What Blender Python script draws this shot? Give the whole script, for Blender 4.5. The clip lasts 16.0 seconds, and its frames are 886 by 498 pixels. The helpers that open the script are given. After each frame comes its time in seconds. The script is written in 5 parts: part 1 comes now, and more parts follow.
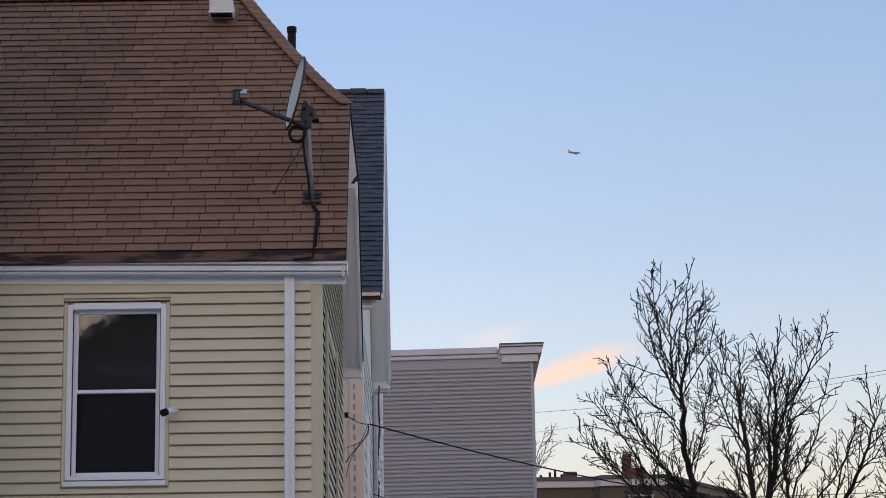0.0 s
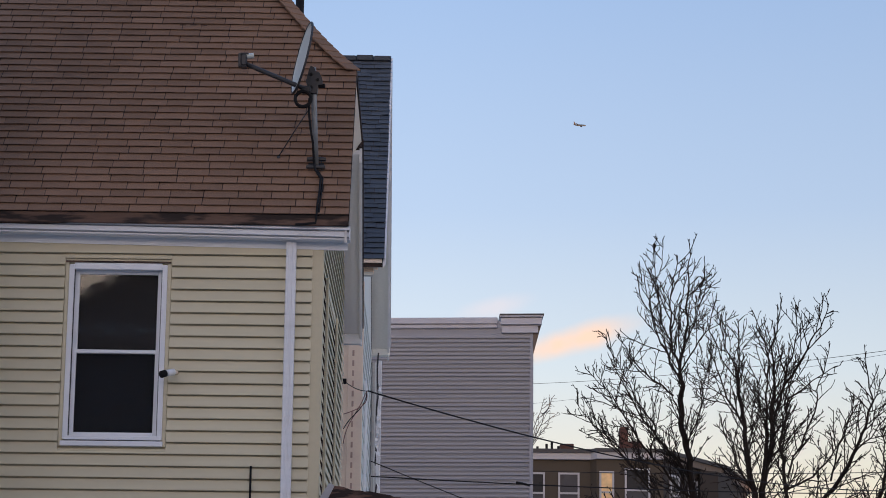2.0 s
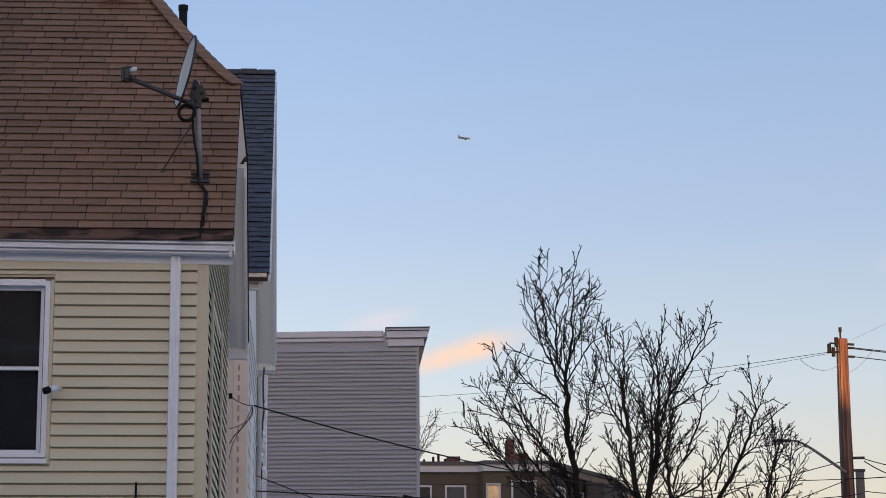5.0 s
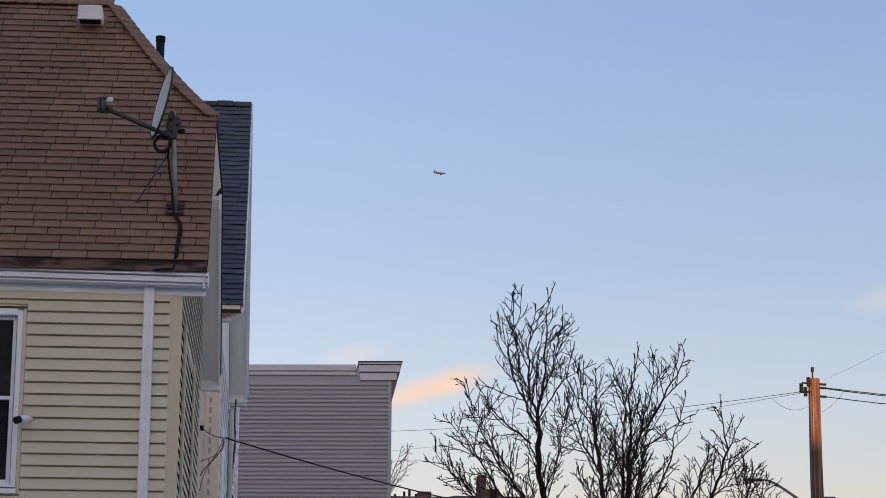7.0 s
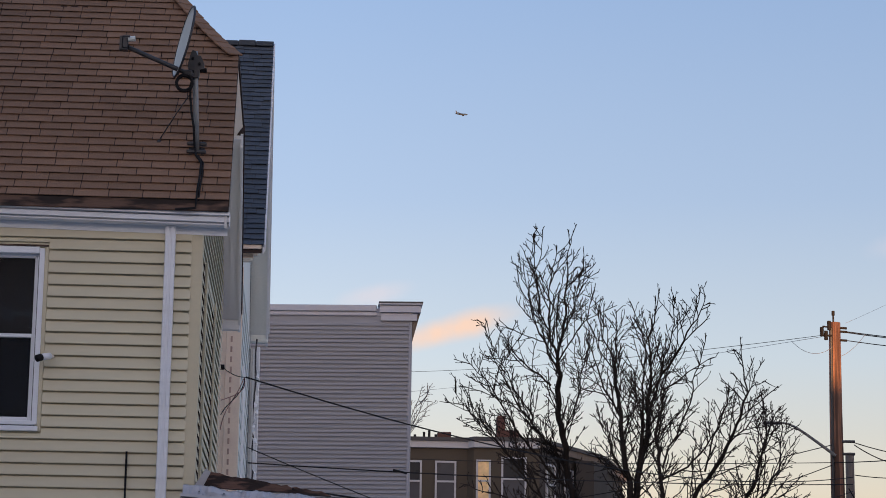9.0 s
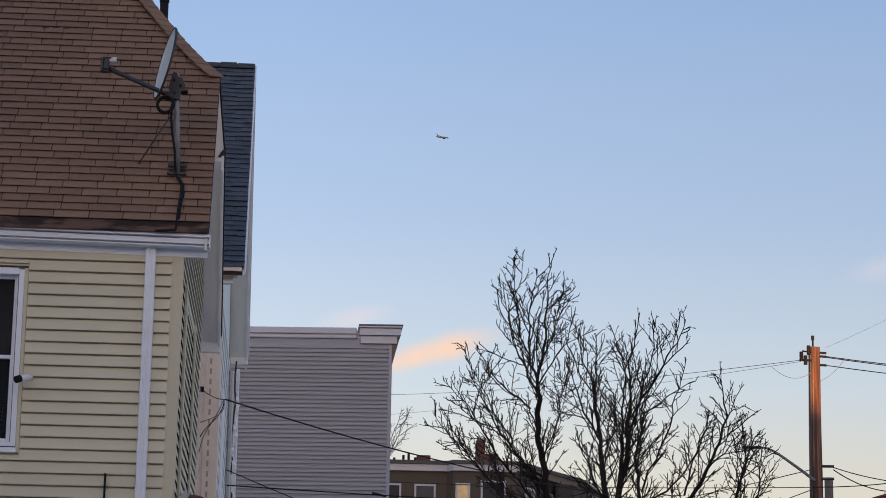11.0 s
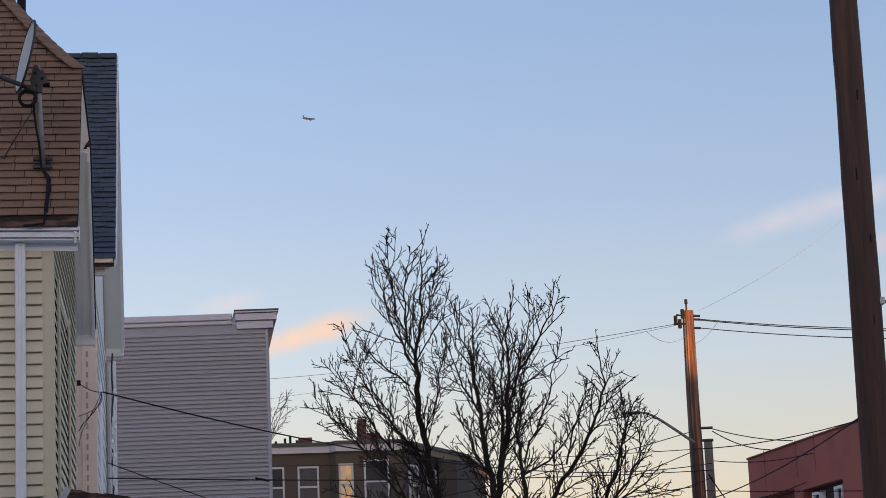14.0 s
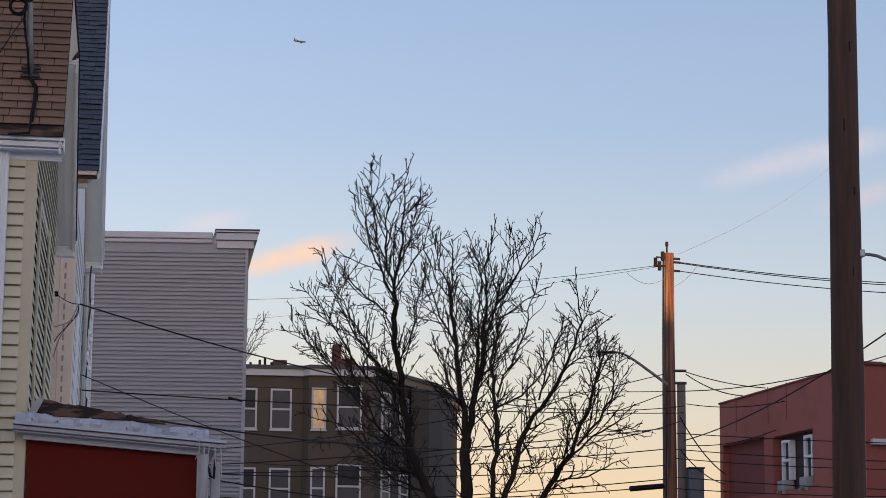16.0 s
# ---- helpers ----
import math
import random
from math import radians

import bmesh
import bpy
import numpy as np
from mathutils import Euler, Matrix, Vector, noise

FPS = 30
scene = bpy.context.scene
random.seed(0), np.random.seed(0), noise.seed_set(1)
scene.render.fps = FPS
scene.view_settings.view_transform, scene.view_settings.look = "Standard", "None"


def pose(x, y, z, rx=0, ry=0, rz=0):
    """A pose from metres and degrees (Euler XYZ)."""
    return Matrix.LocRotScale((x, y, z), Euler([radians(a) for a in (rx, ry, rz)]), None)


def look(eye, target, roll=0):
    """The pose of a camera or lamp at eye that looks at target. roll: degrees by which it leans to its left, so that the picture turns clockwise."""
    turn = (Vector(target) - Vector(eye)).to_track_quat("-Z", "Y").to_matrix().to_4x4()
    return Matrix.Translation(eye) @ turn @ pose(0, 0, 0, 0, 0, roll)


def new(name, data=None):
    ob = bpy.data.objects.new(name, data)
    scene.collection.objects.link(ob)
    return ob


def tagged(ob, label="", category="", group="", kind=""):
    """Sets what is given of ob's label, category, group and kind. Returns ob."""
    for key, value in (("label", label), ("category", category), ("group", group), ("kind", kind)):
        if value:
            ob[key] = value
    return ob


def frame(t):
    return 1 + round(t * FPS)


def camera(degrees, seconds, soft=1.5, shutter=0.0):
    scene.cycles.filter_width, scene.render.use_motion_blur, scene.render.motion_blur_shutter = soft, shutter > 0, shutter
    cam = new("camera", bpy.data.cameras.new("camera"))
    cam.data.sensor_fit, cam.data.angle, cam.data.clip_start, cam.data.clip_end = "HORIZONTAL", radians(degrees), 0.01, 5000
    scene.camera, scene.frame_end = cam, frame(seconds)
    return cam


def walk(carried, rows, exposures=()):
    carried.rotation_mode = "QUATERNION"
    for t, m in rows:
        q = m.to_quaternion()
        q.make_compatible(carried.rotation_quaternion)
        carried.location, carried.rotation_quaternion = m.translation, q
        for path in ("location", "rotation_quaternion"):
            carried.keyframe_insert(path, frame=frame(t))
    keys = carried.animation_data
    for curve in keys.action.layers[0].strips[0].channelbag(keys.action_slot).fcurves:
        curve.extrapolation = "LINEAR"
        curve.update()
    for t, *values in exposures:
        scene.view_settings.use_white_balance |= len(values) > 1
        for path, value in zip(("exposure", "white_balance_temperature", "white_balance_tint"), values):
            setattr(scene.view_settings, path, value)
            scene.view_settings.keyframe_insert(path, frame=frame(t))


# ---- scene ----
# The camera stands still with a long lens and is only turned.
cam = camera(22.179, 16.0, soft=0.9)
EYE = Vector((0.0, 0.0, 1.6))
# seconds, yaw, pitch, lean to the right (degrees)
PATH = [
    (0.0, -0.670, 12.500, 0.882),
    (0.5, -1.020, 13.021, 0.626),
    (1.0, -0.526, 13.325, 0.432),
    (1.5, -0.240, 12.434, -0.417),
    (2.0, -0.606, 11.713, -0.636),
    (2.5, -1.330, 11.855, -0.144),
    (3.0, -1.887, 12.176, 0.052),
    (3.5, -2.202, 12.248, 0.233),
    (4.0, -2.631, 12.330, 0.846),
    (4.2, -3.014, 12.291, 0.889),
    (6.3, -3.910, 11.815, -0.056),
    (6.5, -3.896, 12.117, -0.300),
    (7.0, -4.244, 12.939, -0.321),
    (7.5, -4.072, 12.709, 0.415),
    (8.0, -3.984, 12.819, 0.544),
    (8.5, -3.644, 12.208, -0.532),
    (9.0, -3.710, 11.441, -0.819),
    (9.2, -3.939, 11.362, -0.638),
    (11.3, -4.360, 12.080, -1.203),
    (11.5, -4.043, 11.838, -1.766),
    (12.0, -4.100, 11.668, -1.637),
    (12.5, -5.533, 11.695, 0.496),
    (13.0, -6.313, 11.491, 1.850),
    (13.5, -7.197, 11.292, 2.098),
    (14.0, -7.506, 11.450, 2.379),
    (14.5, -7.065, 11.294, 1.625),
    (15.0, -6.123, 10.995, 0.913),
    (15.5, -6.815, 10.573, 0.467),
    (16.0, -7.930, 9.678, -0.524),
]


def aim(yaw, pitch, lean):
    a, b = radians(yaw), radians(pitch)
    way = Vector((-math.sin(a) * math.cos(b), math.cos(a) * math.cos(b), math.sin(b)))
    return look(EYE, EYE + way * 20, -lean)


walk(cam, [(t, aim(a, b, c)) for t, a, b, c in PATH], [(0.0, 0.13, 6500, 10), (4.2, 0.08, 6500, 10), (6.3, -0.03, 6380, 10), (15.0, -0.03, 6380, 10), (16.0, -0.02, 6450, 10)])

# ---- light ----
world = bpy.data.worlds.new("evening_sky")
scene.world = world
world.use_nodes = True
wt = world.node_tree
wt.nodes.clear()


def wn(kind, **kw):
    n = wt.nodes.new(kind)
    for k, v in kw.items():
        if k == "operation":
            n.operation = v
        elif k == "blend_type":
            n.blend_type = v
        elif k == "data_type":
            n.data_type = v
    return n


def wmath(op, a, b=None, clamp=False):
    n = wn("ShaderNodeMath", operation=op)
    n.use_clamp = clamp
    for i, v in enumerate((a, b)):
        if v is None:
            continue
        if isinstance(v, (int, float)):
            n.inputs[i].default_value = v
        else:
            wt.links.new(v, n.inputs[i])
    return n.outputs[0]


def wmix(mode, fac, a, b):
    n = wn("ShaderNodeMix", data_type="RGBA", blend_type=mode)
    n.clamp_factor = True
    for sock, v in ((n.inputs[0], fac), (n.inputs[6], a), (n.inputs[7], b)):
        if isinstance(v, (int, float)):
            sock.default_value = v
        elif isinstance(v, tuple):
            sock.default_value = v
        else:
            wt.links.new(v, sock)
    return n.outputs[2]


tc = wn("ShaderNodeTexCoord")
sep = wn("ShaderNodeSeparateXYZ")
wt.links.new(tc.outputs["Generated"], sep.inputs[0])
DX, DY, DZ = sep.outputs[0], sep.outputs[1], sep.outputs[2]
ramp = wn("ShaderNodeValToRGB")
wt.links.new(DZ, ramp.inputs[0])
SKY = [
    (0.00, (1.00, 0.56, 0.28)), (0.055, (1.08, 0.79, 0.49)), (0.10, (0.88, 0.815, 0.68)), (0.15, (0.70, 0.785, 0.855)),
    (0.22, (0.492, 0.63, 0.850)), (0.32, (0.358, 0.515, 0.802)), (0.55, (0.26, 0.43, 0.74)), (1.0, (0.17, 0.31, 0.62)),
]
el = ramp.color_ramp.elements
el[0].position, el[0].color = SKY[0][0], (*SKY[0][1], 1)
el[1].position, el[1].color = SKY[-1][0], (*SKY[-1][1], 1)
for p, c in SKY[1:-1]:
    e = el.new(p)
    e.color = (*c, 1)
nish = wn("ShaderNodeTexSky")
nish.sky_type, nish.sun_disc = "NISHITA", False
nish.sun_elevation, nish.sun_rotation = radians(2.0), radians(180)
nish_dim = wmix("MULTIPLY", 1.0, nish.outputs[0], (0.12, 0.12, 0.12, 1))
sky = wmix("MIX", 0.92, nish_dim, ramp.outputs[0])
# the glow of the low sun, behind the camera
back = wmath("POWER", wmath("MAXIMUM", wmath("MULTIPLY", DY, -1.0), 0.0), 2.0)
low = wmath("POWER", wmath("SUBTRACT", 1.0, wmath("ABSOLUTE", DZ), clamp=True), 1.3)
sky = wmix("ADD", wmath("MULTIPLY", back, low), sky, (2.22, 1.50, 0.95, 1))


def cloud(u0, v0, a, b, tilt, color, strength):
    """One soft streak of cloud around the direction (u0, 1, v0)."""
    u = wmath("SUBTRACT", wmath("DIVIDE", DX, DY), u0)
    v = wmath("SUBTRACT", wmath("DIVIDE", DZ, DY), v0)
    ct, st = math.cos(radians(tilt)), math.sin(radians(tilt))
    p = wmath("DIVIDE", wmath("ADD", wmath("MULTIPLY", u, ct), wmath("MULTIPLY", v, st)), a)
    q = wmath("DIVIDE", wmath("SUBTRACT", wmath("MULTIPLY", v, ct), wmath("MULTIPLY", u, st)), b)
    no = wn("ShaderNodeTexNoise")
    no.inputs["Scale"].default_value = 34.0
    no.inputs["Detail"].default_value = 5.0
    wt.links.new(tc.outputs["Generated"], no.inputs["Vector"])
    rr = wmath("ADD", wmath("MULTIPLY", p, p), wmath("MULTIPLY", q, q))
    rr = wmath("ADD", rr, wmath("MULTIPLY", wmath("SUBTRACT", no.outputs["Fac"], 0.5), 1.25))
    m = wmath("SUBTRACT", 1.0, rr, clamp=True)
    m = wmath("MULTIPLY", wmath("MULTIPLY", m, m), wmath("GREATER_THAN", DY, 0.0))
    return wmath("MULTIPLY", m, strength), color


for args in ((0.068, 0.1660, 0.046, 0.0082, 17, (1.0, 0.71, 0.55, 1), 1.0), (0.035, 0.181, 0.022, 0.007, 14, (0.92, 0.74, 0.72, 1), 0.35), (0.312, 0.2215, 0.066, 0.0105, 16, (0.90, 0.79, 0.82, 1), 0.58),
             (0.345, 0.206, 0.04, 0.007, 17, (0.86, 0.70, 0.72, 1), 0.5)):
    f, c = cloud(*args)
    sky = wmix("MIX", f, sky, c)
right = wmath("MAXIMUM", DX, 0.0)
dim = wmath("SUBTRACT", 1.03, wmath("MULTIPLY", wmath("SUBTRACT", right, wmath("MULTIPLY", right, right)), 0.56))
grey_dim = wn("ShaderNodeCombineXYZ")
for k in range(3):
    wt.links.new(dim, grey_dim.inputs[k])
sky = wmix("MULTIPLY", 1.0, sky, grey_dim.outputs[0])
bg = wn("ShaderNodeBackground")
wo = wn("ShaderNodeOutputWorld")
wt.links.new(sky, bg.inputs[0])
bg.inputs[1].default_value = 1.0
wt.links.new(bg.outputs[0], wo.inputs[0])

sun_data = bpy.data.lights.new("low_sun", "SUN")
sun_data.energy, sun_data.angle, sun_data.color = 11.0, radians(0.5), (1.0, 0.45, 0.16)
sun = new("low_sun", sun_data)
sun.matrix_basis = look((-4.2, -70, 2.9), (0, 0, 2.05))


# ---- materials ----
def mat(name, color, rough=0.7, metal=0.0, vary=0.18, grain=30.0, big=1.2, bump=0.15, dirt=None, dirt_amount=0.35, stretch=(1, 1, 1), island=0.0, objvary=0.0, spec=0.5, dirt_from=0.48, dirt_to=0.72):
    """A painted or natural surface: two scales of variation, a fine relief and stains of their own shape."""
    m = bpy.data.materials.new(name)
    m.use_nodes = True
    nt = m.node_tree
    b = nt.nodes["Principled BSDF"]
    b.inputs["Roughness"].default_value, b.inputs["Metallic"].default_value = rough, metal
    b.inputs["Specular IOR Level"].default_value = spec
    co = nt.nodes.new("ShaderNodeTexCoord")
    mp = nt.nodes.new("ShaderNodeMapping")
    mp.inputs["Scale"].default_value = stretch
    nt.links.new(co.outputs["Object"], mp.inputs["Vector"])
    fine, wide = nt.nodes.new("ShaderNodeTexNoise"), nt.nodes.new("ShaderNodeTexNoise")
    for n, s, d in ((fine, grain, 6), (wide, big, 4)):
        n.inputs["Scale"].default_value, n.inputs["Detail"].default_value = s, d
        nt.links.new(mp.outputs[0], n.inputs["Vector"])

    def mth(op, a, v):
        n = nt.nodes.new("ShaderNodeMath")
        n.operation = op
        for i, s in enumerate((a, v)):
            if isinstance(s, (int, float)):
                n.inputs[i].default_value = s
            else:
                nt.links.new(s, n.inputs[i])
        return n.outputs[0]

    val = mth("ADD", mth("MULTIPLY", mth("SUBTRACT", fine.outputs["Fac"], 0.5), vary * 2), mth("MULTIPLY", mth("SUBTRACT", wide.outputs["Fac"], 0.5), vary * 2))
    if island:
        g = nt.nodes.new("ShaderNodeNewGeometry")
        val = mth("ADD", val, mth("MULTIPLY", mth("SUBTRACT", g.outputs["Random Per Island"], 0.5), island))
    if objvary:
        g = nt.nodes.new("ShaderNodeObjectInfo")
        val = mth("ADD", val, mth("MULTIPLY", mth("SUBTRACT", g.outputs["Random"], 0.5), objvary))
    val = mth("ADD", val, 1.0)
    hsv = nt.nodes.new("ShaderNodeHueSaturation")
    hsv.inputs["Color"].default_value = (*color, 1)
    nt.links.new(val, hsv.inputs["Value"])
    out = hsv.outputs[0]
    if dirt:
        st = nt.nodes.new("ShaderNodeTexNoise")
        st.inputs["Scale"].default_value, st.inputs["Detail"].default_value = big * 3.1, 8
        nt.links.new(mp.outputs[0], st.inputs["Vector"])
        rp = nt.nodes.new("ShaderNodeValToRGB")
        rp.color_ramp.elements[0].position, rp.color_ramp.elements[1].position = dirt_from, dirt_to
        nt.links.new(st.outputs["Fac"], rp.inputs[0])
        mx = nt.nodes.new("ShaderNodeMix")
        mx.data_type = "RGBA"
        nt.links.new(mth("MULTIPLY", rp.outputs[0], dirt_amount), mx.inputs[0])
        nt.links.new(out, mx.inputs[6])
        mx.inputs[7].default_value = (*dirt, 1)
        out = mx.outputs[2]
    nt.links.new(out, b.inputs["Base Color"])
    nt.links.new(mth("ADD", mth("MULTIPLY", mth("SUBTRACT", fine.outputs["Fac"], 0.5), 0.25), rough), b.inputs["Roughness"])
    if bump:
        bp = nt.nodes.new("ShaderNodeBump")
        bp.inputs["Strength"].default_value, bp.inputs["Distance"].default_value = bump, 0.01
        nt.links.new(fine.outputs["Fac"], bp.inputs["Height"])
        nt.links.new(bp.outputs[0], b.inputs["Normal"])
    return m


def glass_mat(name, tint, rough=0.02):
    m = bpy.data.materials.new(name)
    m.use_nodes = True
    b = m.node_tree.nodes["Principled BSDF"]
    b.inputs["Base Color"].default_value = (*tint, 1)
    b.inputs["Roughness"].default_value = rough
    b.inputs["IOR"].default_value = 1.5
    b.inputs["Transmission Weight"].default_value = 1.0
    no = m.node_tree.nodes.new("ShaderNodeTexNoise")
    no.inputs["Scale"].default_value = 2.2
    bp = m.node_tree.nodes.new("ShaderNodeBump")
    bp.inputs["Strength"].default_value, bp.inputs["Distance"].default_value = 0.03, 0.02
    m.node_tree.links.new(no.outputs["Fac"], bp.inputs["Height"])
    m.node_tree.links.new(bp.outputs[0], b.inputs["Normal"])
    return m


M_SHINGLE = mat("brown_asphalt_shingle", (0.236, 0.136, 0.086), 0.92, spec=0.25, vary=0.25, grain=70, big=0.9, bump=0.5, objvary=0.24, dirt=(0.11, 0.072, 0.056), dirt_amount=0.22)
M_SHINGLE_JOINED = mat("brown_asphalt_shingle_far", (0.236, 0.136, 0.086), 0.92, spec=0.25, vary=0.25, grain=70, big=0.9, bump=0.5, island=0.24, dirt=(0.11, 0.072, 0.056), dirt_amount=0.22)
M_UNDER = mat("dark_roofing_felt", (0.05, 0.032, 0.028), 0.95)
M_BLUE = mat("slate_blue_shingle", (0.058, 0.069, 0.089), 0.9, vary=0.3, grain=60, bump=0.5, objvary=0.34)
M_SIDING = mat("cream_vinyl_siding", (0.615, 0.545, 0.378), 0.55, vary=0.05, grain=8, big=0.7, bump=0.05, objvary=0.05, dirt=(0.45, 0.37, 0.25), dirt_amount=0.25, stretch=(0.25, 1, 1))
M_TRIM_CREAM = mat("cream_vinyl_trim", (0.60, 0.525, 0.36), 0.5, vary=0.05, bump=0.04)
M_WHITE = mat("white_aluminium", (0.78, 0.78, 0.80), 0.42, vary=0.05, grain=12, bump=0.05, dirt=(0.5, 0.48, 0.45), dirt_amount=0.3, stretch=(0.3, 1, 1))
M_VINYL = mat("white_vinyl_frame", (0.80, 0.80, 0.82), 0.38, vary=0.03, bump=0.03)
M_WORN = mat("worn_white_paint", (0.72, 0.69, 0.66), 0.65, vary=0.1, bump=0.2, dirt=(0.4, 0.33, 0.28), dirt_amount=0.45)
M_CREAMPAINT = mat("cream_painted_soffit", (0.88, 0.76, 0.64), 0.6, vary=0.06, bump=0.1)
M_ROT = mat("rotten_brown_board", (0.13, 0.074, 0.052), 0.85, vary=0.35, grain=22, big=2.0, bump=0.5, dirt=(0.018, 0.011, 0.009), dirt_amount=0.95, stretch=(0.33, 1, 1.8), dirt_from=0.46, dirt_to=0.55)
M_PEACH = mat("peach_clapboard", (0.89, 0.72, 0.57), 0.65, vary=0.06, bump=0.08, dirt=(0.62, 0.46, 0.38), dirt_amount=0.3)
M_PEACHDARK = mat("brownish_peach_trim", (0.52, 0.35, 0.28), 0.7, vary=0.15)
M_PALE = mat("pale_green_siding", (0.76, 0.77, 0.73), 0.6, vary=0.07, bump=0.08)
M_GREY = mat("grey_vinyl_siding", (0.248, 0.256, 0.298), 0.55, vary=0.06, grain=5, big=0.3, bump=0.05, objvary=0.08, stretch=(0.3, 1, 1))
M_GREYTRIM = mat("pale_grey_cornice", (0.42, 0.425, 0.485), 0.55, vary=0.08, bump=0.1, dirt=(0.4, 0.36, 0.36), dirt_amount=0.4)
M_OLIVE = mat("olive_brown_stucco", (0.062, 0.047, 0.033), 0.8, vary=0.15, grain=4, big=0.25, bump=0.2)
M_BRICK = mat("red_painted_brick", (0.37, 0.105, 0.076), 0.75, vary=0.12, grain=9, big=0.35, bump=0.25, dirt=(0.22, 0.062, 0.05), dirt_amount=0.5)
M_BRICKDARK = mat("darker_brick_red", (0.21, 0.054, 0.045), 0.8, vary=0.12, grain=9, big=0.35)
M_CHIMNEY = mat("dark_red_brick", (0.085, 0.036, 0.028), 0.85, vary=0.3, grain=10, big=1.5)
M_REDWALL = mat("oxblood_painted_board", (0.118, 0.0125, 0.007), 0.85, spec=0.15, vary=0.14, grain=6, big=0.9, bump=0.15, dirt=(0.10, 0.012, 0.010), dirt_amount=0.5)
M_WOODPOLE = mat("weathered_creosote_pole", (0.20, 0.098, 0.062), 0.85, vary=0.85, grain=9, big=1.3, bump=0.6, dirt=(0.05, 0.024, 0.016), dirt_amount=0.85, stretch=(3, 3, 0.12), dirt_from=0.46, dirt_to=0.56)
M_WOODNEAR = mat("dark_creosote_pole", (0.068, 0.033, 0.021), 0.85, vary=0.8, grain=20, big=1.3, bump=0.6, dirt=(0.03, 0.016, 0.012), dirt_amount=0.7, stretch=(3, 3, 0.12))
# weathered post wood, also the shade tone on two cornice pieces
M_GREYWOOD_SHADE = mat("grey_post_and_shaded_cornice", (0.16, 0.125, 0.10), 0.85, vary=0.3, grain=16, bump=0.5, stretch=(3, 3, 0.12))
M_BARK = mat("dark_bark", (0.022, 0.016, 0.013), 0.9, spec=0.2, vary=0.4, grain=12, bump=0.4)
M_TWIG = mat("dark_twig", (0.022, 0.016, 0.013), 0.9, spec=0.2, vary=0.3, bump=0)
M_PALETWIG = mat("pale_twig", (0.30, 0.25, 0.21), 0.9, vary=0.3, bump=0)
M_BLACK = mat("black_rubber", (0.012, 0.0115, 0.0125), 0.8, spec=0.2, vary=0.2, bump=0.05)
M_DARKSTEEL = mat("dark_grey_steel", (0.038, 0.037, 0.04), 0.5, metal=0.3, vary=0.2, bump=0.1)
M_LAMPARM = mat("weathered_grey_metal", (0.16, 0.155, 0.15), 0.7, metal=0.2, vary=0.2, bump=0.1)
M_MAST = mat("dull_galvanised_mast", (0.26, 0.27, 0.275), 0.5, metal=0.35, vary=0.25, grain=14, bump=0.1, dirt=(0.08, 0.075, 0.07), dirt_amount=0.5)
M_STEEL = mat("galvanised_steel", (0.42, 0.43, 0.44), 0.45, metal=0.7, vary=0.2, bump=0.1)
M_DISH = mat("pale_grey_dish", (0.60, 0.63, 0.60), 0.45, vary=0.08, bump=0.05)
M_WIRE = mat("black_cable", (0.014, 0.013, 0.014), 0.85, spec=0.2, vary=0.2, bump=0)
M_GREYWIRE = mat("grey_cable", (0.16, 0.16, 0.18), 0.6, vary=0.2, bump=0)
M_DARKROOM = mat("unlit_room_backing", (0.007, 0.010, 0.019), 0.9, vary=0.2)
# pane colour painted with the sunset it mirrors
M_SUNSETPANE = mat("sunset_mirror_pane", (0.80, 0.55, 0.28), 0.8, vary=0.3, grain=6, big=2)
M_ASPHALT = mat("worn_pale_concrete", (0.37, 0.345, 0.32), 0.9, vary=0.25, grain=14, big=0.2, bump=0.3)
M_GENERIC = mat("grey_clapboard_far", (0.18, 0.14, 0.115), 0.8, vary=0.15, grain=3, big=0.2)
M_GENROOF = mat("charcoal_roof_far", (0.07, 0.065, 0.065), 0.9, vary=0.2)
M_SNOW = mat("crumpled_white_flashing", (0.43, 0.43, 0.47), 0.5, vary=0.30, grain=10, big=2.2, bump=0.4)
# dark blue hull colour offsets the orange sunlight falling on it
M_PLANE = mat("dark_blue_fuselage", (0.02, 0.04, 0.08), 0.4, vary=0.05, bump=0)
M_FARFRAME = mat("dull_white_far_frame", (0.40, 0.39, 0.41), 0.6, vary=0.1, bump=0)
M_SHEDWHITE = mat("dull_white_shed_trim", (0.42, 0.41, 0.425), 0.55, vary=0.15, grain=12, bump=0.1, dirt=(0.3, 0.27, 0.25), dirt_amount=0.5, stretch=(0.3, 1, 1))
M_GLASS = glass_mat("window_glass", (0.92, 0.95, 0.96))


# ---- building blocks ----
def thing(name, loc, label, category, group="", kind=""):
    ob = new(name)
    ob.empty_display_size = 0.1
    ob.location = loc
    return tagged(ob, label, category, group, kind)


def part(name, bm, material, parent=None, label="", smooth=False):
    me = bpy.data.meshes.new(name)
    if isinstance(bm, tuple):
        me.from_pydata(bm[0], [], bm[1])
        me.update()
    else:
        bmesh.ops.recalc_face_normals(bm, faces=bm.faces)
        bm.to_mesh(me)
        bm.free()
    me.materials.append(material)
    if smooth:
        for p in me.polygons:
            p.use_smooth = True
    ob = new(name, me)
    if parent:
        ob.parent = parent
        if parent.data is None:
            ob.matrix_parent_inverse = Matrix.Translation(-Vector(parent.location))
    return tagged(ob, label)


